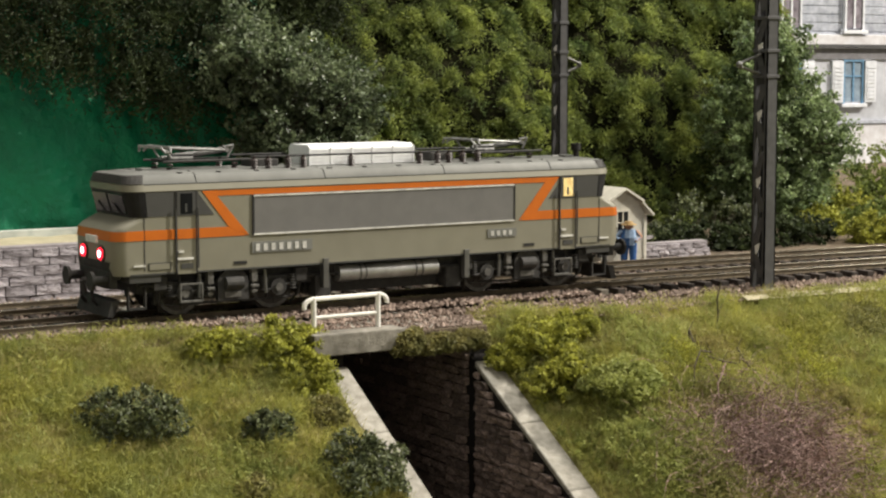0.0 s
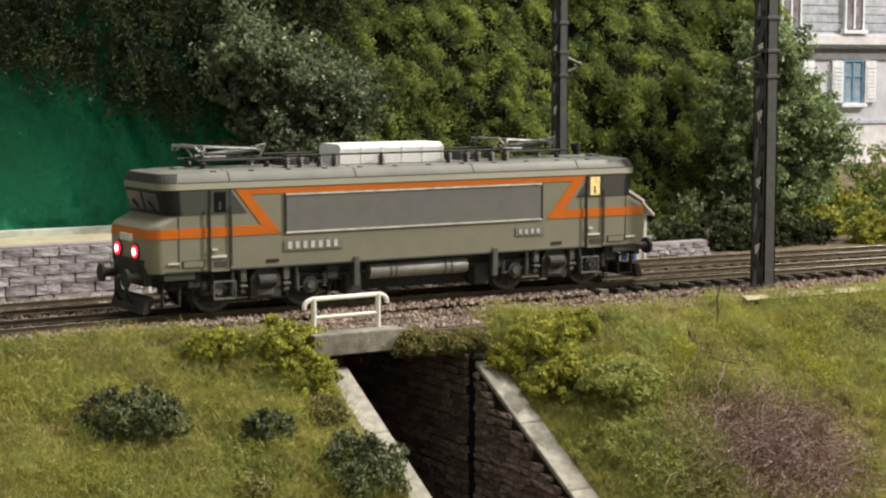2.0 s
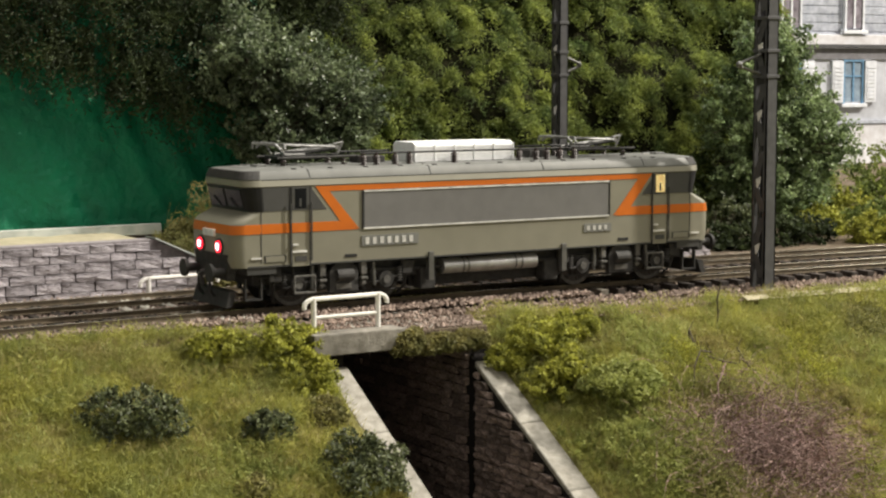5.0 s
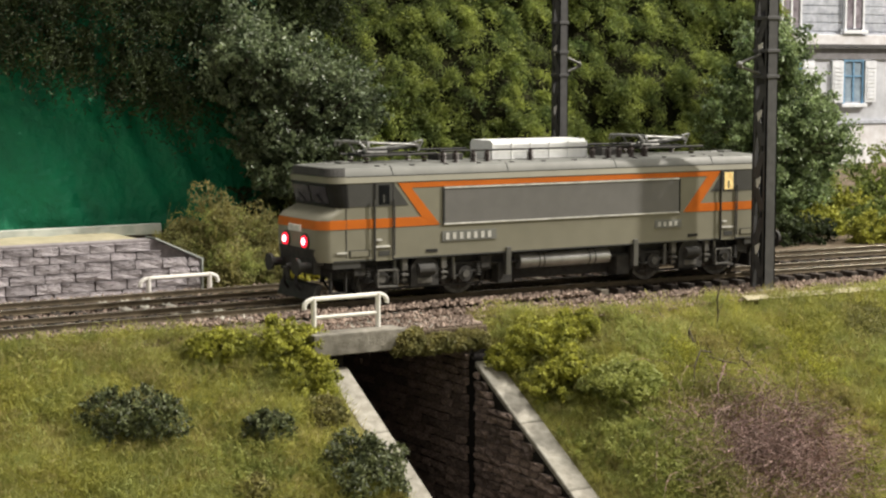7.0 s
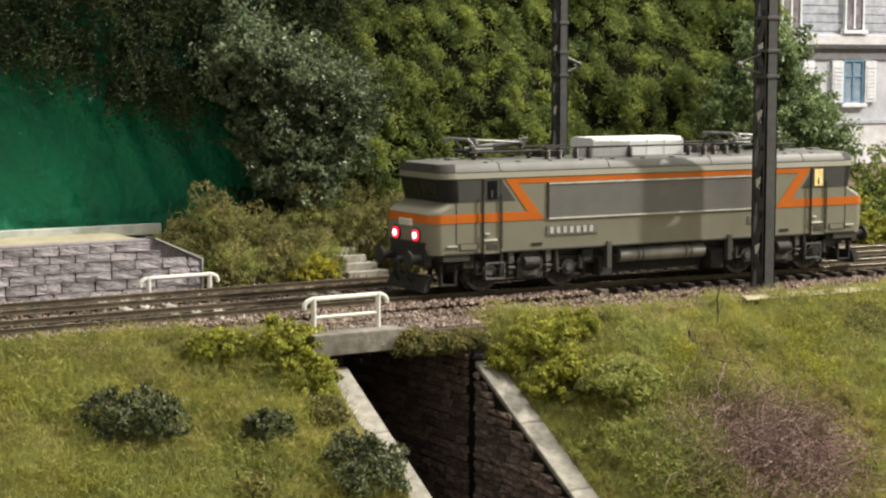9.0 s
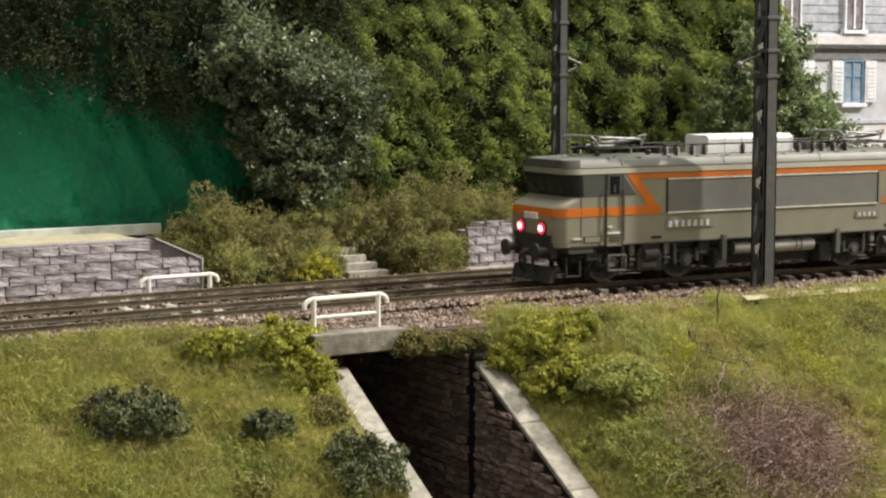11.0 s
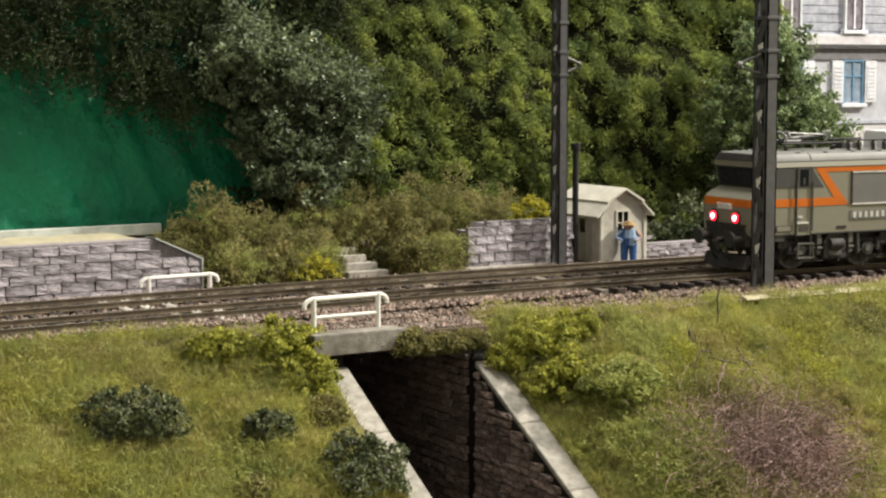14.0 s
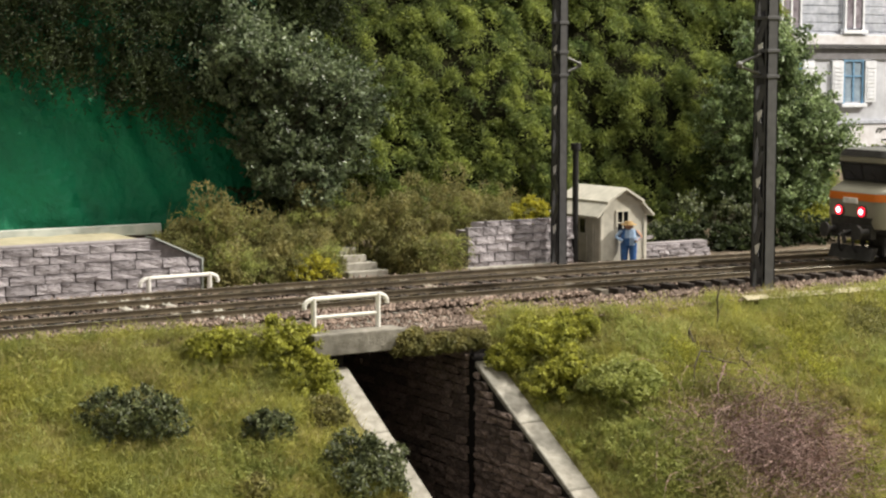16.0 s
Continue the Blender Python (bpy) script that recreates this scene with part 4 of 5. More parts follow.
def build_loco():
    L = thing("electric_locomotive", label="grey model electric locomotive with orange stripes and lit red lamps", category="locomotive")
    part("body", loft([(9.42, SIDE, 0.36, 1.3, 1.36), (9.5, SIDE, 0.38, 1.28, 1.6), (9.52, SIDE, 0.4, 1.26, 2.45), (9.48, SIDE, 0.38, 1.24, 2.72), (9.38, SIDE, 0.4, 1.2, 2.83), (9.18, SIDE, 0.4, 1.2, 2.93),
                              (8.84, SIDE, 0.38, 1.25, 3.09), (9.05, SIDE, 0.52, 1.22, 3.88), (9.09, SIDE + 0.03, 0.52, 1.22, 3.9), (9.1, SIDE - 0.03, 0.52, 1.22, 4.09)]), BODY, L, smooth=True)
    # grey livery fields on the ends
    for sgn in (-1, 1):
        part("nose_stripe", band(sgn, [(9.535, SIDE + 0.012, 0.4, 1.27, 2.42), (9.532, SIDE + 0.012, 0.4, 1.265, 2.47), (9.492, SIDE + 0.012, 0.38, 1.25, 2.71)]), ORANGE, L, smooth=True)
        part("nose_plate", boxes((min(sgn * 9.5, sgn * 9.6), max(sgn * 9.5, sgn * 9.6), -0.42, 0.42, 2.3, 2.52), bevel=0.01), SILVER, L, "small silver plate")
        part("front_apron", band(sgn, [(9.43, SIDE - 0.25, 0.16, 1.2, 1.26), (9.51, SIDE - 0.25, 0.16, 1.18, 1.6), (9.535, SIDE - 0.25, 0.16, 1.18, 1.78)]), UNDER, L, "dark lower end panel")
        ws = part("windscreen_band", loft_end(sgn), SCREEN_BLACK, L, "black windscreen surround")
        for dy in (-0.64, 0.64):
            bm = boxes((-0.02, 0.02, -0.57, 0.57, -0.31, 0.31), bevel=0.015)
            wdw = part("windscreen", bm, BLUEGLASS, ws, "dark glass windscreen")
            wdw.matrix_basis = pose(sgn * 8.965 * U, dy * U, 3.5 * U, 0, sgn * 15, 0)
            part("wiper", rods(0.018, ((sgn * 8.9, dy - 0.25, 3.16), (sgn * 9.01, dy + 0.2, 3.5))), BLACK, ws)
        for dy in (-0.7, 0.7):
            h = part("headlight", rods(0.27, ((sgn * 9.4, dy, 2.0), (sgn * 9.56, dy, 2.0)), seg=20), DARK_GREY, L)
            if sgn < 0:
                part("lens", rods(0.19, ((-9.56, dy, 2.0), (-9.6, dy, 2.0)), seg=18), RED_LAMP, h, "glowing red lens")
                part("bulb", rods(0.115, ((-9.6, dy, 2.0), (-9.62, dy, 2.0)), seg=14), LAMP_CORE, h, "white hot lamp centre")
            else:
                part("lens", rods(0.19, ((9.56, dy, 2.0), (9.6, dy, 2.0)), seg=18), BLUEGLASS, h)
        part("end_skirt", boxes((min(sgn * 9.25, sgn * 9.5), max(sgn * 9.25, sgn * 9.5), -1.25, 1.25, 0.95, 1.5), bevel=0.04), UNDER, L, "dark buffer beam")
        for dy in (-1.0, 1.0):
            bf = part("buffer", rods(0.14, ((sgn * 9.4, dy, 1.22), (sgn * 9.95, dy, 1.22)), seg=14), UNDER, L)
            part("buffer_plate", rods(0.29, ((sgn * 9.95, dy, 1.22), (sgn * 10.05, dy, 1.22)), seg=20), UNDER, bf)
        part("coupling_hook", rods(0.09, ((sgn * 9.4, 0, 1.2), (sgn * 9.9, 0, 1.15)), ((sgn * 9.9, 0, 1.15), (sgn * 9.8, 0, 0.75))), UNDER, L)
        part("brake_hose", path_rod(bmesh.new(), [(sgn * 9.5, 0.4, 1.2), (sgn * 9.75, 0.42, 1.0), (sgn * 9.75, 0.45, 0.6), (sgn * 9.6, 0.45, 0.4)], 0.055), BLACK, L)
        part("brake_hose", path_rod(bmesh.new(), [(sgn * 9.5, -0.4, 1.2), (sgn * 9.75, -0.42, 1.0), (sgn * 9.75, -0.45, 0.6), (sgn * 9.6, -0.45, 0.4)], 0.055), BLACK, L)
        part("snow_plough", prism(bmesh.new(), [(sgn * 9.4, 0.12), (sgn * 9.6, 0.12), (sgn * 9.45, 0.6), (sgn * 9.2, 0.62)], -1.3, 1.3), UNDER, L)
        part("cab_step", boxes((sgn * 8.7 - 0.3, sgn * 8.7 + 0.3, -1.45, -1.3, 0.3, 0.36), (sgn * 8.7 - 0.3, sgn * 8.7 - 0.25, -1.45, -1.3, 0.3, 1.0), (sgn * 8.7 + 0.25, sgn * 8.7 + 0.3, -1.45, -1.3, 0.3, 1.0)), UNDER, L)
        st = part("door_step", boxes((sgn * 7.0 - 0.36, sgn * 7.0 + 0.36, -1.66, -1.48, 0.44, 0.5), (sgn * 7.0 - 0.36, sgn * 7.0 + 0.36, -1.66, -1.6, 0.98, 1.04), bevel=0.01), HANGER, L, "pale metal door step")
        part("step_hanger", rods(0.04, ((sgn * 7.0 - 0.3, -1.5, 0.98), (sgn * 7.0 - 0.3, -1.3, 1.4)), ((sgn * 7.0 + 0.3, -1.5, 0.98), (sgn * 7.0 + 0.3, -1.3, 1.4))), UNDER, st)
        part("step_rail", rods(0.035, ((sgn * 7.0 - 0.36, -1.63, 0.46), (sgn * 7.0 - 0.36, -1.63, 1.02)), ((sgn * 7.0 + 0.36, -1.63, 0.46), (sgn * 7.0 + 0.36, -1.63, 1.02))), HANGER, st)
    # roof
    roof = part("roof", loft([(9.06, 1.6, 0.5, 1.2, 4.1), (9.07, 1.6, 0.5, 1.2, 4.13), (9.0, 1.45, 0.5, 1.1, 4.365), (8.93, 1.34, 0.5, 1.0, 4.4), (8.4, 0.7, 0.5, 0.5, 4.47)]), ROOF_GREY, L, "light grey roof", smooth=True)
    part("gutter", boxes((-8.5, 8.5, -1.635, -1.58, 4.085, 4.11), (-8.5, 8.5, 1.58, 1.635, 4.085, 4.11)), DARK_GREY, L)
    for sgn in (-1, 1):
        part("roof_visor", loft_visor(sgn), UNDER, L, "dark grey roof end")
    for x in (-6.77, -2.3, 2.2, 6.5):
        part("roof_seam", rods(0.016, ((x, -1.6, 4.12), (x, -1.455, 4.365)), ((x, -1.455, 4.365), (x, -1.33, 4.405)), seg=5), BLACK, roof)
        part("roof_joint", boxes((x - 0.02, x + 0.02, -1.1, 1.1, 4.38, 4.45)), BLACK, roof)
    # flank fields
    flat(L, "louvre_panel", quad(-4.85, 4.91, 2.46, 3.64), PANEL_GREY, 0.02, "dark grey louvred side panel")
    for z, k in ((2.44, 9), (3.645, 9)):
        w = 9.82 / k
        for i in range(k):
            flat(L, "panel_trim", quad(-4.88 + i * w, -4.9 + (i + 1) * w, z - 0.024, z + 0.024), SILVER, 0.045, "bright aluminium strip")
    flat(L, "panel_edge", quad(-4.93, -4.86, 2.42, 3.68), BLACK, 0.04)
    flat(L, "panel_edge", quad(4.92, 4.96, 2.42, 3.68), BLACK, 0.04)
    flat(L, "upper_stripe", [(-6.4, 3.69), (6.5, 3.69), (6.8, 3.86), (-6.62, 3.86)], ORANGE, 0.012, "orange stripe")
    flat(L, "lower_stripe_front", [(-9.13, 2.42), (-5.1, 2.42), (-5.6, 2.72), (-9.11, 2.72)], ORANGE, 0.014, "orange stripe")
    flat(L, "diagonal_stripe_front", [(-5.03, 2.424), (-5.74, 2.73), (-6.62, 3.855), (-6.2, 3.78), (-6.09, 3.65)], ORANGE, 0.016, "orange diagonal stripe")
    flat(L, "diagonal_stripe_rear", [(5.12, 2.424), (5.89, 2.73), (6.8, 3.855), (6.3, 3.78), (6.18, 3.66)], ORANGE, 0.016, "orange diagonal stripe")
    flat(L, "lower_stripe_rear", [(5.2, 2.42), (9.13, 2.42), (9.11, 2.72), (5.75, 2.72)], ORANGE, 0.014, "orange stripe")
    flat(L, "cab_field", [(-8.47, 3.12), (-6.22, 3.12), (-6.72, 3.76), (-6.78, 3.87), (-8.53, 3.87)], DARK_GREY, 0.012, "dark grey cab side")
    flat(L, "cab_field", [(6.36, 3.12), (8.47, 3.12), (8.53, 3.87), (6.96, 3.87)], DARK_GREY, 0.012, "dark grey cab side")
    for x in (-8.53, 8.53):
        flat(L, "cab_seam", quad(x - 0.014, x + 0.014, 1.5, 3.08), DARK_GREY, 0.014)
        flat(L, "cab_grip", quad(x - 0.36 if x < 0 else x, x if x < 0 else x + 0.4, 1.63, 1.68), SILVER, 0.05, "bright grip bar", both=False)
    for x, lit in ((-7.16, False), (7.16, True)):
        for sgn in (-1, 1):
            xx = x if sgn < 0 else -x
            door = part("cab_door", boxes((xx - 0.31, xx + 0.31, min(sgn * 1.62, sgn * 1.69), max(sgn * 1.62, sgn * 1.69), 1.34, 3.86), bevel=0.01), BODY, L)
            part("door_upper", boxes((xx - 0.3, xx + 0.3, min(sgn * 1.66, sgn * 1.705), max(sgn * 1.66, sgn * 1.705), 3.12, 3.86)), DARK_GREY, door)
            part("door_stripe", boxes((xx - 0.31, xx + 0.31, min(sgn * 1.66, sgn * 1.703), max(sgn * 1.66, sgn * 1.703), 2.42, 2.72)), ORANGE, door)
            part("door_window", boxes((xx - 0.2, xx + 0.2, min(sgn * 1.68, sgn * 1.715), max(sgn * 1.68, sgn * 1.715), 3.18, 3.81), bevel=0.008), CAB_LIGHT if lit else BLUEGLASS, door, "lit yellow cab window" if lit else "dark cab window")
            part("window_post", boxes((xx - 0.05, xx + 0.02, min(sgn * 1.7, sgn * 1.72), max(sgn * 1.7, sgn * 1.72), 3.24, 3.5)), DARK_GREY, door)
            for dx in (-0.33, 0.33):
                part("door_gap", boxes((xx + dx - 0.025, xx + dx + 0.025, min(sgn * 1.66, sgn * 1.695), max(sgn * 1.66, sgn * 1.695), 1.34, 3.87)), BLACK, door)
            for dx in (-0.37, 0.37):
                part("grab_rail", rods(0.025, ((xx + dx, sgn * 1.74, 1.5), (xx + dx, sgn * 1.74, 3.35))), DARK_GREY, door)
            part("door_handle", boxes((xx - 0.3, xx - 0.12, min(sgn * 1.68, sgn * 1.76), max(sgn * 1.68, sgn * 1.76), 2.0, 2.06)), SILVER, door, "bright handle")
            part("kick_plate", boxes((xx - 0.32, xx + 0.2, min(sgn * 1.68, sgn * 1.74), max(sgn * 1.68, sgn * 1.74), 1.78, 1.84)), SILVER, door, "bright step edge")
            part("door_grille", boxes((xx - 0.2, xx + 0.2, min(sgn * 1.68, sgn * 1.71), max(sgn * 1.68, sgn * 1.71), 1.5, 1.66)), DARK_GREY, door)
    # plates with raised bars in place of writing
    for x0, x1, z0, z1, k in ((-4.95, -2.83, 1.86, 2.2, 7), (3.85, 5.02, 1.9, 2.18, 4)):
        pl = flat(L, "name_plate", quad(x0, x1, z0, z1), ROOF_GREY, 0.03, "plate with raised bars", both=False)
        w = (x1 - x0 - 0.2) / k
        for i in range(k):
            a = x0 + 0.12 + i * w
            flat(pl, "raised_bar", quad(a, a + w * 0.5, z0 + 0.06, z1 - 0.06), PALE_METAL_LIT, 0.045, both=False)
    for x in (-5.35, 5.55):
        flat(L, "side_vent", quad(x - 0.22, x + 0.22, 1.53, 1.63), BLACK, 0.02, both=False)
    for x in (-8.05, 8.1):
        flat(L, "side_hatch", quad(x - 0.38, x + 0.38, 1.5, 1.73), DARK_GREY, 0.012, both=False)
        flat(L, "hatch_cover", quad(x - 0.33, x + 0.33, 1.52, 1.7), BODY, 0.03, both=False)
    flat(L, "lower_sill", quad(-9.0, 9.0, 1.36, 1.41), DARK_GREY, 0.012)
    for sgn in (-1, 1):
        part("cab_skirt", boxes((min(sgn * 8.0, sgn * 9.02), max(sgn * 8.0, sgn * 9.02), -SIDE + 0.03, SIDE - 0.03, 1.13, 1.37), bevel=0.02), DARK_GREY, L)
    for x in (-2.35, 3.0):
        part("jacking_bracket", boxes((x - 0.1, x + 0.1, -1.72, -1.5, 0.6, 1.55), bevel=0.02), TANK, L)
    # underframe
    part("underframe", boxes((-8.6, 8.6, -1.15, 1.15, 0.75, 1.4), (-2.7, 2.9, -0.8, 0.8, 0.35, 0.9)), UNDER, L)
    tk = part("air_reservoir", rods(0.27, ((-1.75, -1.3, 1.0), (2.0, -1.3, 1.0)), seg=26), RESERVOIR, L, "horizontal grey metal air reservoir")
    for x in (-1.0, -0.8, 1.1, 1.35):
        part("strap", rods(0.285, ((x, -1.3, 1.0), (x + 0.05, -1.3, 1.0)), seg=26), TANK, tk)
    for x in (-2.6, 2.35):
        part("equipment_box", boxes((x, x + 0.55, -1.45, -0.9, 0.3, 1.0), bevel=0.03), UNDER, L)
    part("brake_pipe", rods(0.05, ((-8.6, -1.35, 1.0), (8.6, -1.35, 1.0))), UNDER, L)
    # roof equipment
    rb = part("resistor_housing", prism_y([(-0.72, 4.4), (0.72, 4.4), (0.72, 5.0), (0.6, 5.12), (-0.6, 5.12), (-0.72, 5.0)], -2.4, 1.5), HOUSING, L, "white slatted roof resistor housing")
    for k in range(5):
        part("slat", boxes((-2.4, 1.5, -0.745, -0.72, 4.48 + k * 0.11, 4.55 + k * 0.11)), HOUSING, rb)
    for k in range(6):
        x = -2.4 + k * 0.78
        part("rib", boxes((x - 0.025, x + 0.025, -0.76, -0.72, 4.42, 5.05)), HOUSING, rb)
    build_pantograph(L, -6.1, -1)
    build_pantograph(L, 5.2, -1)
    part("busbar", rods(0.035, ((-4.6, -0.95, 4.82), (4.2, -0.95, 4.82)), ((-4.6, 0.5, 4.82), (-2.7, 0.5, 4.82)), ((1.9, 0.3, 4.85), (4.2, 0.3, 4.85))), BLACK, L)
    for x in (-4.5, -4.0, -3.3, -2.75, -1.0, 1.6, 2.3, 2.75, 3.3, 3.9):
        bm = bmesh.new()
        for k in range(4):
            rod(bm, (x, -0.95, 4.42 + k * 0.09), (x, -0.95, 4.48 + k * 0.09), 0.14, 0.1, 10)
        rod(bm, (x, -0.95, 4.3), (x, -0.95, 4.84), 0.06, seg=8)
        part("roof_insulator", bm, CERAMIC, L)
    part("breaker", boxes((2.4, 3.3, -0.4, 0.4, 4.35, 4.75), bevel=0.04), UNDER, L, "dark roof circuit breaker")
    part("roof_switch", boxes((-4.3, -3.3, -0.3, 0.4, 4.35, 4.7), bevel=0.04), UNDER, L)
    for x in (-8.0, 8.0):
        part("roof_vent", boxes((x - 0.2, x + 0.2, -0.6, -0.2, 4.42, 4.54), bevel=0.03), ROOF_GREY, L)
    for x in (-8.1, 8.1):
        part("horn", rods(0.06, ((x - 0.3, 0.2, 4.45), (x + 0.3, 0.2, 4.45))), TANK, L)
    for k in range(12):
        x = -7.2 + k * 1.3
        part("roof_bolt", boxes((x - 0.07, x + 0.07, -1.36, -1.24, 4.37, 4.43)), BLACK, L)
    wheels = build_bogie(L, -5.55) + build_bogie(L, 5.55)
    return L, wheels


def prism_y(outline, x0, x1):
    """An outline of (y, z) between two values of x."""
    bm = bmesh.new()
    a = [bm.verts.new((x0, y, z)) for y, z in outline]
    b = [bm.verts.new((x1, y, z)) for y, z in outline]
    n = len(outline)
    bm.faces.new(a), bm.faces.new(b[::-1])
    for i in range(n):
        bm.faces.new((a[i], a[(i + 1) % n], b[(i + 1) % n], b[i]))
    return bm


def end_ring(bm, sgn, xf, half, ch, nose, z):
    c = end_curve(xf, half, ch, nose)
    return [bm.verts.new((sgn * x, y, z)) for x, y in c + [(x, -y) for x, y in c[::-1]]]


def band(sgn, rings_in):
    bm = bmesh.new()
    rs = [end_ring(bm, sgn, *r) for r in rings_in]
    for a, b in zip(rs, rs[1:]):
        for i in range(13):
            bm.faces.new((a[i], a[i + 1], b[i + 1], b[i]))
    return bm


def loft_end(sgn):
    return band(sgn, [(8.86, SIDE + 0.012, 0.38, 1.26, 3.11), (9.065, SIDE + 0.012, 0.52, 1.23, 3.875)])


def loft_visor(sgn):
    return band(sgn, [(9.1, 1.61, 0.5, 1.21, 4.125), (9.03, 1.47, 0.5, 1.11, 4.36), (8.99, 1.42, 0.5, 1.08, 4.385)])


LOCO, WHEELS = build_loco()


# ---- plants ----
def tree(name, lobes, trunk, mat, size, label, seed, shoots):
    """lobes: (x, y, z, rx, ry, rz, tufts) that together make the uneven crown."""
    t = thing(name, trunk[0], trunk[1], trunk[2], 0, label, "tree")
    o = np.array(trunk)
    r = random.Random(seed)
    mid = Vector(np.mean([q[:3] for q in lobes], 0) - o)
    base = Vector((0, 0, -0.3))
    fork = base.lerp(mid, 0.6)
    bm = bmesh.new()
    rod(bm, base, base.lerp(fork, 0.5) + Vector((0.1, 0, 0)), 0.36, 0.27, 9)
    rod(bm, base.lerp(fork, 0.5) + Vector((0.1, 0, 0)), fork, 0.27, 0.2, 9)
    part("trunk", bm, BARK, t)
    pts = []
    for q in lobes:
        c, rad = Vector(np.array(q[:3]) - o), q[3:6]
        bm = bmesh.new()
        rod(bm, fork, c, 0.17, 0.07, 7)
        for k in range(12):
            a = fork.lerp(c, r.uniform(0.3, 1.0))
            u, w = r.uniform(0, 6.28), r.uniform(-0.6, 0.9)
            e = c + Vector((rad[0] * 0.85 * math.cos(u), rad[1] * 0.85 * math.sin(u), rad[2] * w))
            m = a.lerp(e, 0.5) + Vector((r.uniform(-0.3, 0.3), r.uniform(-0.3, 0.3), 0.2))
            rod(bm, a, m, 0.07, 0.04, 5)
            rod(bm, m, e, 0.04, 0.012, 5)
        part("limb", bm, BARK, t)
        pts.append(tufts(q[6], 120, c, rad, 0.55, lower=-0.9))
        d = rng.normal(size=(shoots, 3))
        d /= np.linalg.norm(d, axis=1)[:, None]
        foot = np.array(c) + d * np.array(rad) * 0.8
        for f, v in zip(foot, d):
            pts.append(sprays([f], 1.15, 3, 16, out=(v[0], v[1], v[2] * 0.6 + 0.35), spread=0.22, droop=0.12, jitter=0.07))
    v, f = leaf_mesh(np.concatenate(pts), size)
    tagged(raw("crown", v, f, mat, t), kind="stuff")


tree("broadleaf_tree", [(1.2, 11.0, 7.9, 1.7, 1.4, 1.8, 60), (2.9, 10.9, 7.0, 1.9, 1.6, 1.9, 60), (5.1, 11.0, 6.1, 1.8, 1.5, 1.6, 56), (2.6, 11.2, 4.7, 2.1, 1.4, 1.4, 46), (4.6, 11.0, 4.3, 1.8, 1.3, 1.3, 34), (3.0, 10.5, 3.2, 1.9, 1.0, 1.0, 34)], (3.2, 11.0, 0.3), BLUEGREEN, 0.21, "grey green leafy model tree against the hillside", 1, 26)
tree("broadleaf_tree", [(28.9, 12.0, 8.3, 1.6, 1.3, 1.7, 44), (27.4, 12.0, 5.2, 2.2, 1.7, 2.4, 66), (30.3, 11.8, 5.6, 1.8, 1.5, 2.0, 60), (31.5, 11.6, 4.0, 1.5, 1.4, 1.6, 46), (28.6, 11.9, 2.2, 3.2, 1.6, 1.8, 66)], (29.0, 12.0, 0.2), LEAF_GREEN, 0.23, "tall fresh green leafy model tree near the house", 2, 30)


def bush(x, y, z, radii, mat, clumps, per, size, spread, label, name="bush", aspect=0.5):
    t = thing(name, x, y, z, 0, label, "bush")
    bm = bmesh.new()
    r = random.Random(int(x * 100 + y * 10))
    for k in range(7):
        u = r.uniform(0, 6.28)
        rod(bm, (0, 0, -0.3), (radii[0] * 0.6 * math.cos(u), radii[1] * 0.6 * math.sin(u), radii[2] * r.uniform(0.2, 0.8)), 0.04, 0.015, 5)
    part("stems", bm, BARK, t)
    p = tufts(max(16, clumps // 5), per * 4, (0, 0, radii[2] * 0.25), radii, max(spread * 1.7, 0.14 * (radii[0] + radii[1])), lower=-0.4)
    d = rng.normal(size=(34, 3)) * (1, 1, 0.6) + (0, 0, 0.5)
    d /= np.linalg.norm(d, axis=1)[:, None]
    q = [sprays([e * np.array(radii) * 0.8 + (0, 0, radii[2] * 0.25)], 0.42 * min(radii[0], radii[2]), 3, 12, e, 0.3, 0.2, 0.04) for e in d]
    v, f = leaf_mesh(np.concatenate([p] + q), size, 0.3, aspect)
    tagged(raw("foliage", v, f, mat, t), kind="stuff")
    if name == "undergrowth_bush":
        n = 60
        c = np.stack([rng.normal(0, radii[0] * 0.55, n), rng.normal(-0.2, radii[1] * 0.4, n), rng.uniform(0, radii[2] * 0.85, n)], 1)
        v, f = leaf_mesh(sprays(c, 0.75, 5, 14, (0.1, -0.5, 0.8), 0.6, 0.5, 0.05), 0.13, 0.2, 0.3)
        tagged(raw("mossy_growth", v, f, MEADOW if int(x * 10) % 3 == 0 else MOSS, t), kind="stuff")
        n = 170
        c = np.stack([rng.normal(0, radii[0] * 0.55, n), rng.normal(0, radii[1] * 0.5, n), rng.uniform(-0.2, radii[2] * 0.75, n)], 1)
        v, f = blade_mesh(c, radii[2] * 0.45, 0.022, 0.8)
        tagged(raw("dry_growth", v, f, DRY, t), kind="stuff")


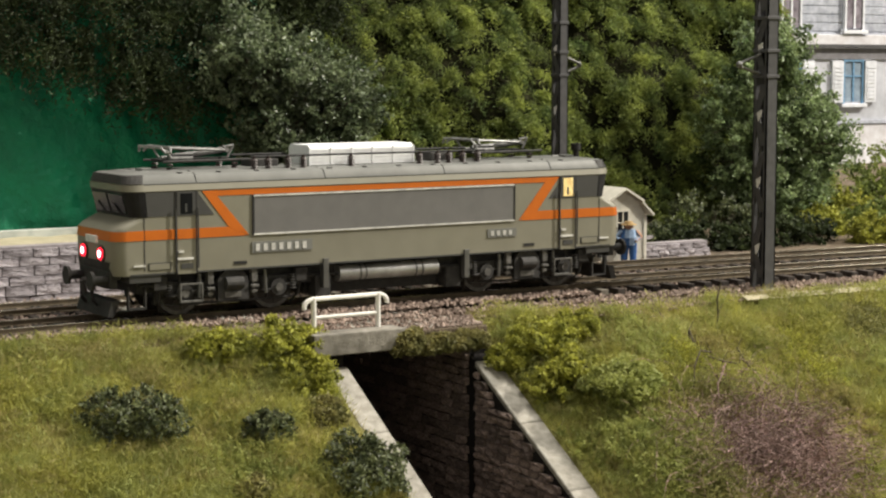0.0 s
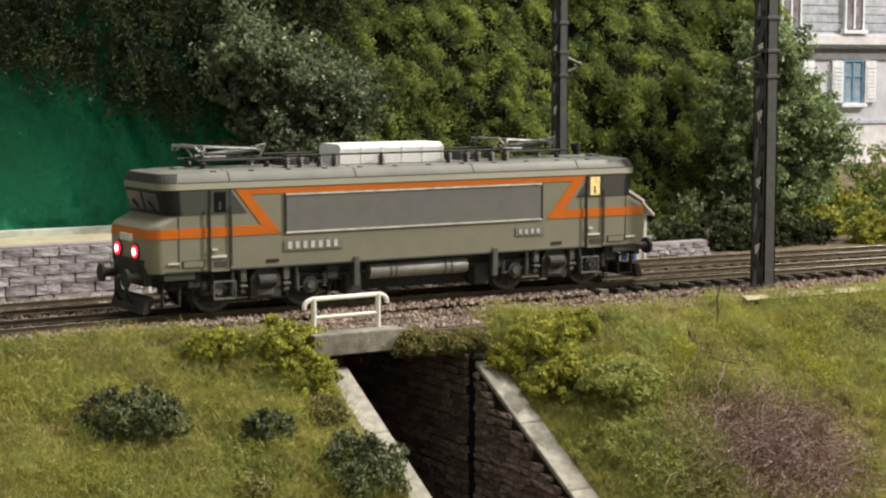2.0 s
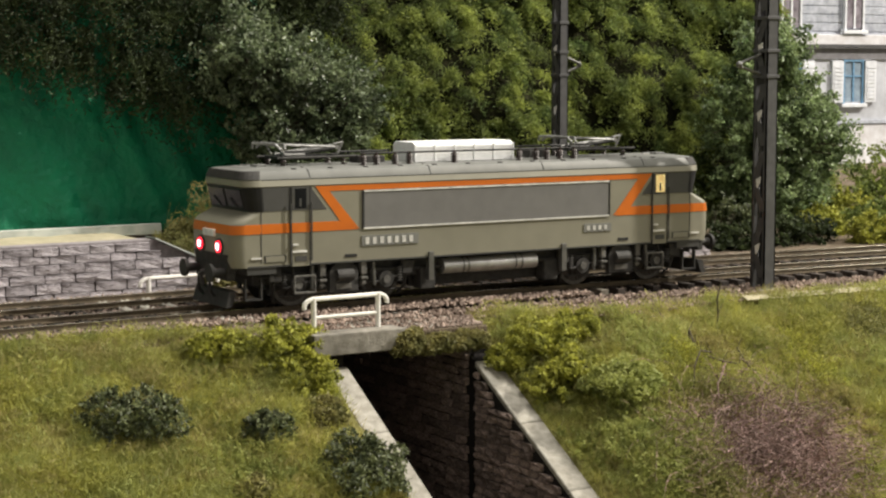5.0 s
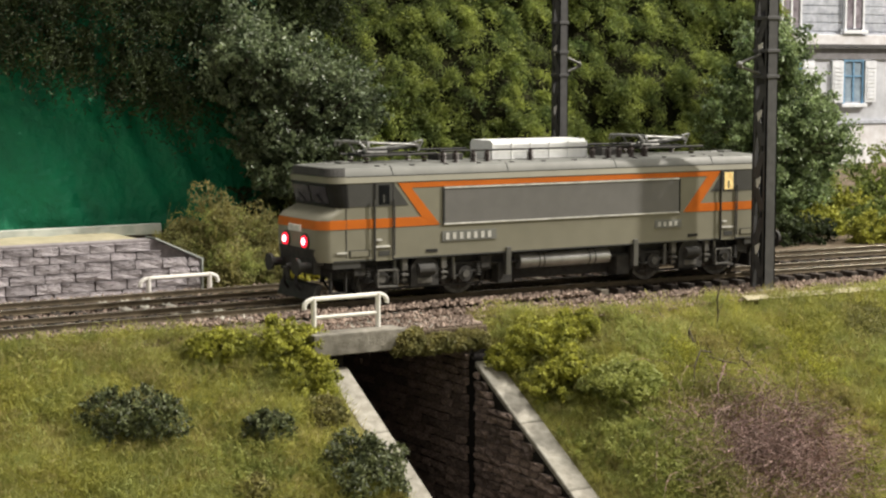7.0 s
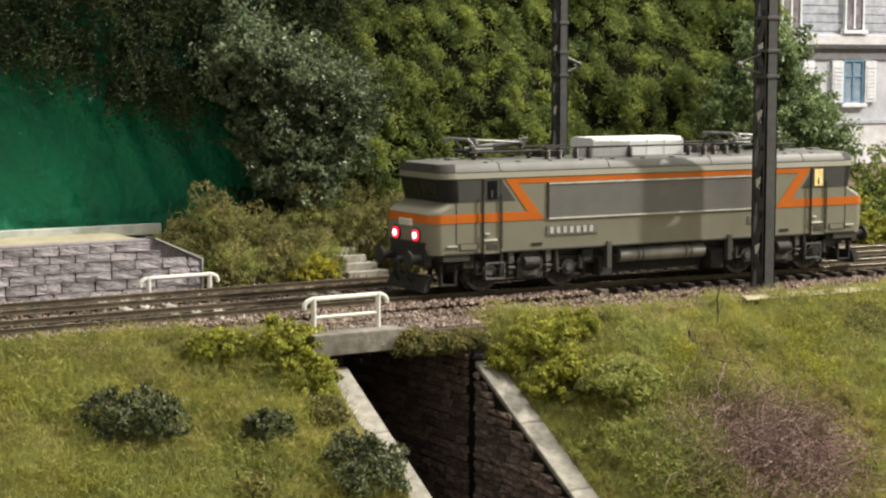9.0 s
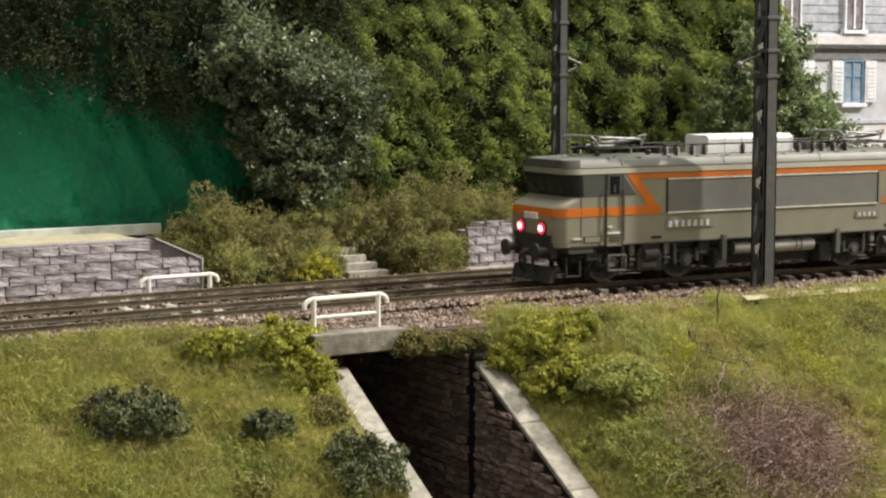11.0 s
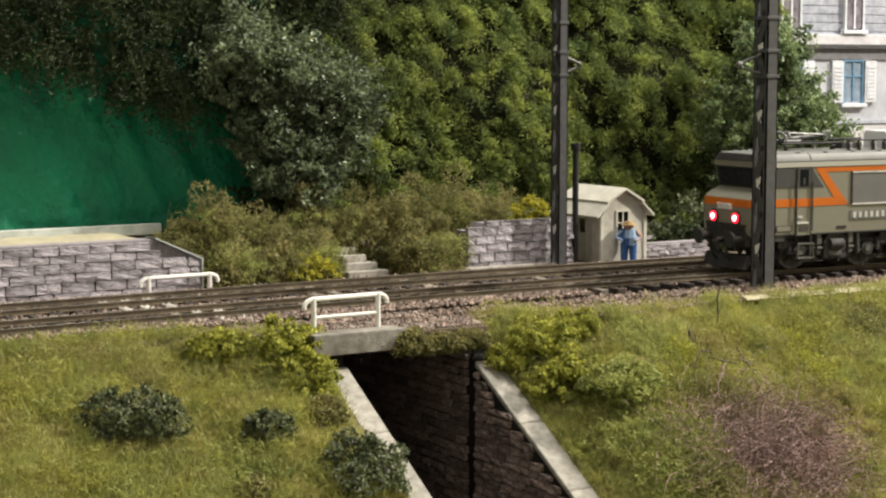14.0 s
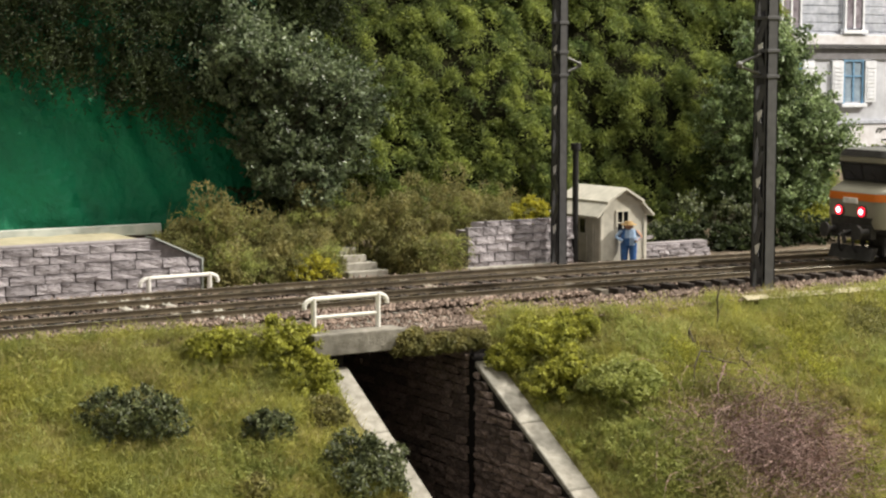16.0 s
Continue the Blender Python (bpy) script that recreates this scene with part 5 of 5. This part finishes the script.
# undergrowth behind the far track
for x, y, rx, rz, m in ((-2.2, 9.6, 0.9, 2.0, BUSH_OLIVE), (-0.9, 9.2, 1.2, 3.0, BUSH_OLIVE), (0.8, 9.6, 1.5, 2.4, BUSH_OLIVE), (2.2, 9.0, 1.4, 1.8, BUSH_OLIVE), (3.6, 10.2, 1.5, 2.6, BUSH_OLIVE), (5.6, 10.0, 1.6, 2.9, BUSH_OLIVE), (2.7, 8.3, 0.7, 1.2, BUSH_OLIVE), (7.1, 8.3, 0.8, 1.3, BUSH_OLIVE), (1.0, 8.1, 1.1, 1.0, BUSH_OLIVE), (-0.9, 8.2, 0.9, 1.2, BUSH_OLIVE),
                        (7.4, 9.4, 1.4, 2.6, BUSH_OLIVE), (9.0, 10.0, 1.7, 2.9, BUSH_OLIVE), (11.0, 10.2, 1.7, 2.9, BUSH_OLIVE), (12.8, 10.6, 1.6, 2.6, BUSH_OLIVE), (8.1, 8.3, 0.9, 1.5, BUSH_OLIVE)):
    bush(x, y, -0.3, (rx, 1.0, rz), m, 200, 40, 0.24, 0.3, "tangled olive brown undergrowth above the track", "undergrowth_bush", 0.16)
bush(2.1, 7.2, -0.4, (0.95, 0.2, 0.85), YELLOW, 80, 26, 0.12, 0.12, "low yellow flowering plant at the track side", "flowering_bush")
bush(12.6, 8.3, 1.4, (0.9, 0.3, 0.75), YELLOW, 60, 22, 0.13, 0.13, "yellow flowering bush above the stone wall", "flowering_bush")
bush(19.5, 9.4, -0.4, (1.5, 0.7, 1.0), BUSH_DARK, 80, 20, 0.2, 0.22, "dark low bush behind the hut", "bush")
# dark green growth, the hollow's shade put into its colour too
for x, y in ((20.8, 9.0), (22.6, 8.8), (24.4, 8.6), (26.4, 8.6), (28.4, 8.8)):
    bush(x, y, -0.4, (1.5, 0.6, 1.0), HILL_SHADED, 80, 20, 0.2, 0.22, "dark low growth along the far track", "bush")
# added growth fills the gap at the sheet's end, darkened as shade
bush(2.6, 12.0, 0.8, (1.7, 0.4, 2.6), HILL_SHADED, 160, 22, 0.2, 0.24, "dark growth beside the green sheet", "bush")
for x, y, r in ((31.5, 8.2, 1.3), (34.0, 8.0, 1.5), (36.8, 7.8, 1.5), (39.6, 7.6, 1.6)):
    bush(x, y - 0.4, -0.4, (r, 0.6, 1.1), BUSH_YELLOW, 110, 22, 0.2, 0.24, "low yellow green growth along the far track", "bush")
bush(24.5, 11.0, -0.4, (2.5, 1.2, 2.0), BUSH_DARK, 160, 20, 0.22, 0.26, "dark bush at the foot of the hillside", "bush")
for x, y, rx, rz, m in ((33.5, 12.0, 1.8, 1.6, BUSH_YELLOW), (36.5, 14.0, 2.2, 2.6, HILL), (39.0, 14.5, 2.2, 3.0, HILL), (36.0, 10.5, 1.8, 1.2, BUSH_YELLOW), (42.0, 15.0, 2.4, 3.4, HILL), (30.5, 10.2, 1.6, 1.0, BUSH_YELLOW), (34.6, 9.8, 1.7, 1.2, HILL), (38.4, 10.3, 2.0, 1.5, BUSH_YELLOW), (41.4, 11.0, 2.2, 1.8, HILL), (37.0, 12.2, 2.2, 2.0, HILL_MID), (33.0, 9.6, 1.5, 1.0, HILL_MID)):
    bush(x, y, -0.2, (rx, 1.0, rz), m, 160, 20, 0.22, 0.26, "light green bushy growth before the house", "bush")

# bushes on the banks
for x, y, rad, m, label in ((-10.6, -5.6, (1.65, 0.9, 0.85), BUSH_DARK, "dark green round bush on the grass bank"), (-5.2, -4.6, (1.3, 0.8, 1.05), BUSH_YELLOW, "yellow green bush at the bank edge"), (-4.85, -5.6, (0.75, 0.8, 0.85), BUSH_YELLOW, "yellow green bush beside the bridge"),
                            (-7.0, -3.9, (1.0, 0.6, 0.6), BUSH_YELLOW, "yellow green bush on the bank top"), (-5.05, -9.0, (1.0, 1.5, 1.05), BUSH_DARK, "dark leafy bush beside the coping"), (-7.0, -7.0, (0.75, 0.6, 0.55), BUSH_DARK, "small dark green bush on the grass bank"),
                            (3.5, -5.6, (1.35, 1.0, 0.75), BUSH_YELLOW, "dense yellow green bush above the wing wall"), (4.7, -5.6, (1.0, 0.8, 0.55), BUSH_YELLOW, "dense yellow green bush on the bank top"), (2.8, -6.7, (0.7, 0.9, 0.65), BUSH_YELLOW, "small yellow green bush beside the coping"), (3.9, -6.9, (1.0, 0.8, 0.6), BUSH_YELLOW, "yellow green bush on the upper slope"),
                            (-1.1, -5.1, (0.5, 0.25, 0.42), BUSH_OLIVE, "dark olive bush hanging over the bridge edge"), (-0.1, -5.12, (0.6, 0.15, 0.28), BUSH_OLIVE, "dark trailing growth over the bridge edge"), (1.0, -5.1, (0.8, 0.15, 0.28), BUSH_OLIVE, "olive bush over the bridge end"), (2.3, -5.4, (0.7, 0.7, 0.5), BUSH_YELLOW, "yellow green bush over the bridge end"), (4.6, -8.4, (1.3, 1.2, 0.75), MEADOW, "soft grey green bush on the slope"), (-5.0, -6.6, (0.55, 0.6, 0.5), BUSH_OLIVE, "olive brown bush under the yellow green one"), (-8.2, -8.5, (0.6, 0.5, 0.35), BUSH_OLIVE, "low brown bush on the grass bank")):
    z = max(ground_z(x, y), -0.45 if y > -5.05 and -4 < x < 2 else -99)
    bush(x, y, z if not -4 < x < 2 else -0.98, rad, m, 170, 40, 0.15, 0.13, label)


for x, y, m, label in ((3.9, -9.3, MEADOW, "soft grey green growth beside the coping"), (4.3, -10.8, MEADOW, "soft grey green growth beside the coping"), (5.0, -12.2, MOSS, "olive green growth low on the slope"), (3.6, -11.8, MEADOW, "soft grey green growth beside the coping"), (6.2, -7.4, GRASS, "yellow green soft growth on the upper slope"), (7.6, -6.6, BUSH_YELLOW, "yellow green soft growth on the upper slope"), (11.0, -6.0, GRASS, "bright grass clump near the bank top"), (12.6, -7.4, BUSH_YELLOW, "yellow green soft growth on the slope"), (14.4, -5.8, GRASS, "bright grass clump near the bank top"), (16.6, -5.8, MOSS, "olive green growth near the bank top"), (17.4, -8.2, GRASS, "yellow green soft growth on the slope"), (9.0, -7.6, GRASS, "yellow green soft growth on the slope"), (5.6, -9.6, MEADOW, "soft grey green growth beside the coping"), (6.8, -6.0, MEADOW, "soft grey green growth on the slope"), (9.6, -6.4, DRY, "dry brown low growth on the slope"), (13.2, -6.2, BUSH_YELLOW, "yellow green low growth on the slope"), (16.2, -7.2, MEADOW, "soft green growth on the slope"),
                       (12.0, -8.6, DRY, "dry brown tangled growth on the slope"), (18.2, -5.8, BUSH_YELLOW, "yellow green growth near the bank top"), (15.0, -9.4, GRASS, "tall yellow green grass clump on the slope"), (7.4, -8.6, BUSH_OLIVE, "olive brown growth on the slope"),
                       (10.6, -9.2, BUSH_OLIVE, "olive brown tangled growth on the slope"), (20.0, -7.0, MEADOW, "soft green growth on the far slope"), (-13.0, -4.4, GRASS, "tall yellow green grass clump on the bank"), (-8.2, -7.6, MEADOW, "soft green growth on the lower bank"), (-12.4, -7.6, GRASS, "grass clump on the lower bank")):
    s = rng.uniform(0.6, 1.0)
    y -= 0.9 if x > 5 else 0
    t = thing("low_growth", x, y, ground_z(x, y) - 0.1, 0, label, "growth")
    n = 110
    c = np.stack([rng.normal(0, 0.75, n), rng.normal(0, 0.5, n), np.zeros(n)], 1)
    c[:, 2] = [ground_z(x + q[0], y + q[1]) - ground_z(x, y) + 0.1 for q in c]
    v, f = leaf_mesh(sprays(c, s * np.exp(-(c[:, 0] ** 2 + c[:, 1] ** 2) * 0.5), 7, 14, (0, -0.25, 1.0), 0.45, 0.3, 0.07), 0.17, 0.6, 0.2)
    tagged(raw("soft_foliage", v, f, m, t), kind="stuff")
    v, f = blade_mesh(np.repeat(c, 3, 0) + rng.normal(0, 0.15, (3 * n, 3)) * (1, 1, 0), 0.8, 0.016, 0.5)
    tagged(raw("dry_grass", v, f, DRY if m is not GRASS else GRASS, t), kind="stuff")


def build_twigs():
    t = thing("bare_bush", 8.1, -11.7, ground_z(8.1, -11.7), 0, "leafless purple brown twiggy bush on the slope", "bush")
    r = random.Random(8)
    v, f = [], []

    def stick(a, b, w):
        d = (b - a).normalized()
        e = d.cross(Vector((r.uniform(-1, 1), r.uniform(-1, 1), r.uniform(-1, 1)))).normalized() * w
        g = d.cross(e).normalized() * w
        i = len(v)
        v.extend([a + e, a - e * 0.5 + g, a - e * 0.5 - g, b])
        f.extend([(i, i + 1, i + 3), (i + 1, i + 2, i + 3), (i + 2, i, i + 3)])
    for k in range(2200):
        a = Vector((r.gauss(0, 1.45), r.gauss(0, 1.05), 0))
        a.z = ground_z(8.1 + a.x, -11.7 + a.y) - ground_z(8.1, -11.7) + r.uniform(0, 0.5)
        d = Vector((r.gauss(0, 1), r.gauss(0, 0.8), r.uniform(0.1, 1.2))).normalized()
        bend = Vector((r.gauss(0, 0.3), r.gauss(0, 0.3), r.gauss(-0.22, 0.2)))
        for j in range(7):
            b = a + d * r.uniform(0.2, 0.34)
            stick(a, b, 0.022 - 0.002 * j)
            a = b
            d = (d + bend + Vector((r.gauss(0, 0.14), r.gauss(0, 0.14), r.gauss(0, 0.14)))).normalized()
    tagged(raw("brushwood", v, f, TWIG, t), kind="stuff")
    for k in range(9):
        bm = bmesh.new()
        x, y = r.gauss(0, 1.1), r.gauss(0.3, 0.8)
        p = [Vector((x, y, ground_z(8.1 + x, -11.7 + y) - ground_z(8.1, -11.7)))]
        d = Vector((r.gauss(0, 0.6), r.gauss(0, 0.5), 1.0)).normalized()
        for j in range(5):
            p.append(p[-1] + d * 0.42)
            d = (d + Vector((r.gauss(0, 0.35), r.gauss(0, 0.3), -0.15))).normalized()
        part("stem", path_rod(bm, p, 0.026, 5), TWIG, t)


build_twigs()


def build_branch(pts, label):
    t = thing("dead_branch", pts[0][0], pts[0][1], ground_z(pts[0][0], pts[0][1]), 0, label, "branch")
    o = Vector((pts[0][0], pts[0][1], ground_z(pts[0][0], pts[0][1])))
    way = [Vector((x, y, ground_z(x, y) + h)) - o for x, y, h in pts]
    part("stem", path_rod(bmesh.new(), way, 0.028, 5), BARK, t)
    bm = bmesh.new()
    for i, p in enumerate(way[1:]):
        rod(bm, p, p + Vector((0.3 - 0.2 * (i % 3), 0.1, 0.35)), 0.014, 0.005, 5)
    part("side_shoot", bm, BARK, t)


build_branch([(8.35, -7.0, 0.1), (8.35, -7.0, 0.75), (8.2, -7.5, 0.65), (8.3, -8.0, 0.6), (8.6, -8.4, 0.55), (9.4, -8.3, 0.5)], "thin bare curved branch lying on the grass")
build_branch([(10.3, -6.1, 0.1), (10.35, -6.1, 0.6), (10.3, -6.1, 1.1), (10.45, -6.1, 1.6)], "thin bare upright twig on the bank")
build_branch([(7.0, -8.9, 0.1), (7.1, -8.8, 0.8), (7.5, -8.6, 1.0), (8.0, -8.5, 0.8)], "short bare curved twig on the bank")
build_branch([(10.2, -7.4, 0.1), (10.0, -7.5, 0.6), (9.8, -8.0, 0.5), (9.9, -8.6, 0.45)], "thin bare twig tangled in the grass")


def build_grass():
    for name, x0, x1, n, mats in (("grass_west", -22, COPE_L - 0.02, 110000, GRASS), ("grass_east", COPE_R + 0.02, 32, 160000, GRASS)):
        x = rng.uniform(x0, x1, n)
        e = np.array([shoulder(a) for a in x])
        y = e + 0.4 - rng.uniform(0, 1, n) ** 0.85 * 11
        z = np.array([ground_z(a, b) for a, b in zip(x, y)])
        patch = np.array([noise.noise((a * 0.5, b * 0.5, 7)) for a, b in zip(x, y)])
        keep = (patch > -0.35) | (rng.uniform(size=n) < 0.5)
        base = np.stack([x, y, z - 0.05], 1)
        dry = keep & (patch + rng.normal(0, 0.16, n) < -0.12)
        green = keep & ~dry
        v, f = blade_mesh(base[green], 0.42, 0.015, 0.85)
        tagged(raw(name, v, f, GRASS), "yellow green static grass on the railway bank", "grass", kind="stuff")
        v, f = blade_mesh(base[dry], 0.4, 0.014, 0.95)
        tagged(raw("dry_" + name, v, f, DRY), "dry straw coloured grass on the railway bank", "grass", kind="stuff")


build_grass()


def build_path():
    xs, us = np.linspace(12.6, 24, 60), np.linspace(0, 1, 7)
    v = [(x, shoulder(x) - 0.35 + u * (0.95 + 0.2 * noise.noise((x * 0.8, 0, 5))), -0.345 - 0.1 * (2 * u - 1) ** 2 + 0.03 * noise.noise((x * 2, u * 2, 1))) for u in us for x in xs]
    n = len(xs)
    f = [(j * n + i, j * n + i + 1, (j + 1) * n + i + 1, (j + 1) * n + i) for j in range(6) for i in range(n - 1)]
    tagged(raw("path", v, f, SAND, smooth=True), "sandy strip of bare ground beside the mast", "path", kind="structure")


build_path()


def build_tussocks():
    """Soft uneven mounds of grass fibres over both banks."""
    kinds = ((GRASS, "tussock_grass", "soft yellow green grass tussocks on the bank", 0.55), (MEADOW, "soft_growth", "soft grey green growth between the grass", 0.2), (DRY, "dry_tussocks", "dry brown grass tussocks on the bank", 0.25))
    for mat, name, label, share in kinds:
        pts = []
        for x0, x1, count in ((-19, COPE_L - 0.6, 520), (COPE_R + 0.6, 30, 900)):
            for _ in range(int(count * share)):
                x = rng.uniform(x0, x1)
                y = shoulder(x) + 0.1 - rng.uniform() * 8.5
                if x > 8 and mat is not GRASS and rng.uniform() < 0.3:
                    y = shoulder(x) - rng.uniform(2, 5)
                pts.append((x, y, ground_z(x, y), rng.uniform(0.35, 0.85)))
            if mat is GRASS and x0 < 0:
                for x in np.arange(-19, -7, 0.4):
                    y = shoulder(x) + 0.25
                    pts.append((x, y, ground_z(x, y) + rng.uniform(-0.1, 0.1), rng.uniform(0.5, 0.7)))
            if mat is GRASS and x0 > 0:
                for x in np.arange(13, 30, 0.5):
                    y = shoulder(x) + rng.uniform(-1.0, -0.3)
                    pts.append((x, y, ground_z(x, y), rng.uniform(0.4, 0.75)))
        p = np.repeat(np.array(pts), 210, 0)
        e = rng.normal(size=(len(p), 3))
        e /= np.linalg.norm(e, axis=1)[:, None]
        e[:, 2] = np.abs(e[:, 2])
        c = p[:, :3] + e * (p[:, 3] * rng.uniform(0.3, 1.1, len(p)))[:, None] * (1.25, 1.0, 0.72)
        v, f = leaf_mesh(c, 0.3, 0.9, 0.06)
        tagged(raw(name, v, f, mat), label, "grass", kind="stuff")


build_tussocks()


def build_hill():
    xs, zs = np.linspace(-30, 62, 90), np.linspace(-1, 17, 34)
    def hy(x, z):
        left = 1 / (1 + math.exp((x - 2.5) * 1.2))
        return 12.6 + 0.45 * z + 1.6 * left + 1.2 * noise.noise((x * 0.22, z * 0.22, 2)) + (max(0, x - 33) * 1.2)
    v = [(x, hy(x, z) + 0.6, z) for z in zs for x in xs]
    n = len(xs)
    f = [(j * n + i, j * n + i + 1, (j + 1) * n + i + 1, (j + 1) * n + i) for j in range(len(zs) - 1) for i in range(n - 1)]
    tagged(raw("hillside", v, f, GAP_SHADE_SOIL, smooth=True), "steep earth hillside, near-black to stand for shade behind the foliage", "hillside", kind="structure")
    for name, mat, x0, x1, clumps, lab in (("hill_foliage", HILL, 3, 36, 900, "dense yellow green foliage covering the steep hillside"), ("deep_hill_foliage", HILL_MID, 2, 36, 520, "darker foliage filling the hillside gaps, shade put into its colour"), ("dark_hill_foliage", HILL_SHADED, -14, 9, 400, "hanging foliage at the hillside top, shade put into its dark colour")):
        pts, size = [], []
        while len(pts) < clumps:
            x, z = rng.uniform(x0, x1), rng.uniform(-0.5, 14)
            # less lit upper left: its shade is painted as dark leaves
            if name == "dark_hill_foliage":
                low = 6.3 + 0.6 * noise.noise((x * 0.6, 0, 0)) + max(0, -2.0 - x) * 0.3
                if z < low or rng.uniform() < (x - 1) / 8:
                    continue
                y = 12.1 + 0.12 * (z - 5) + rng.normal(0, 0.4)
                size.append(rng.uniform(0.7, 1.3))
            else:
                # set back into the gaps, where the darker green is painted shade
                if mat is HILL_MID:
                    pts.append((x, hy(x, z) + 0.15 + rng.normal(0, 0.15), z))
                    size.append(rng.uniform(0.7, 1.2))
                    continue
                swell = noise.noise((x * 0.42, z * 0.5, 11)) + 0.5 * noise.noise((x * 1.0, z * 1.1, 21))
                if swell < -0.18 and rng.uniform() < 0.65:
                    continue
                y = hy(x, z) - 1.5 * swell + rng.normal(0, 0.25)
                size.append(rng.uniform(0.6, 1.25))
            pts.append((x, y, z))
        out, droop = ((0.25, -0.75, 0.75), 0.95) if name != "dark_hill_foliage" else ((0, -0.45, -0.2), 1.1)
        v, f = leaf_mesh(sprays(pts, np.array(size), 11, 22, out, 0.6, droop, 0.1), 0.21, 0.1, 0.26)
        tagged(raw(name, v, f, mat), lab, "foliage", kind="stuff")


build_hill()

# ---- what moves ----
TIMES = ((0, 0.0), (0.5, 0.11), (1, 0.43), (1.5, 0.78), (2, 1.14), (2.5, 1.5), (3, 1.91), (3.5, 2.36), (4, 2.87), (4.5, 3.4), (5, 3.98), (5.5, 4.64), (6, 5.38), (6.5, 6.19), (7, 7.06), (7.5, 7.95), (8, 8.94), (8.5, 10.04),
         (9, 11.28), (9.5, 12.55), (10, 13.82), (10.5, 15.1), (11, 16.39), (11.5, 17.73), (12, 19.15), (12.5, 20.6), (13, 22.04), (13.5, 23.5), (14, 24.98), (14.5, 26.47), (15, 27.97), (15.5, 29.5), (16, 31.05))


def travel(t):
    i = min(len(TIMES) - 2, int(t / 0.5))
    (t1, s1), (t2, s2) = TIMES[i], TIMES[i + 1]
    s0 = TIMES[i - 1][1] if i else s1
    s3 = TIMES[i + 2][1] if i + 2 < len(TIMES) else s2 + (s2 - s1)
    u = (t - t1) / 0.5
    m1, m2 = (s2 - s0) / 2, (s3 - s1) / 2
    return (2 * u**3 - 3 * u**2 + 1) * s1 + (u**3 - 2 * u**2 + u) * m1 + (3 * u**2 - 2 * u**3) * s2 + (u**3 - u**2) * m2


def motions():
    rows = []
    for i in range(81):
        t = i * 0.2
        s = travel(t) + 0.13
        x, y, _ = along(s)
        rows.append((t, pose(x * U, y * U, 0, 0, 0, math.degrees(K * s))))
    walk(LOCO, rows)
    for w in WHEELS:
        at = w.matrix_basis.translation.copy()
        walk(w, [(i * 0.1, Matrix.Translation(at) @ Matrix.Rotation(travel(i * 0.1) / 0.715, 4, "Y")) for i in range(161)])


motions()
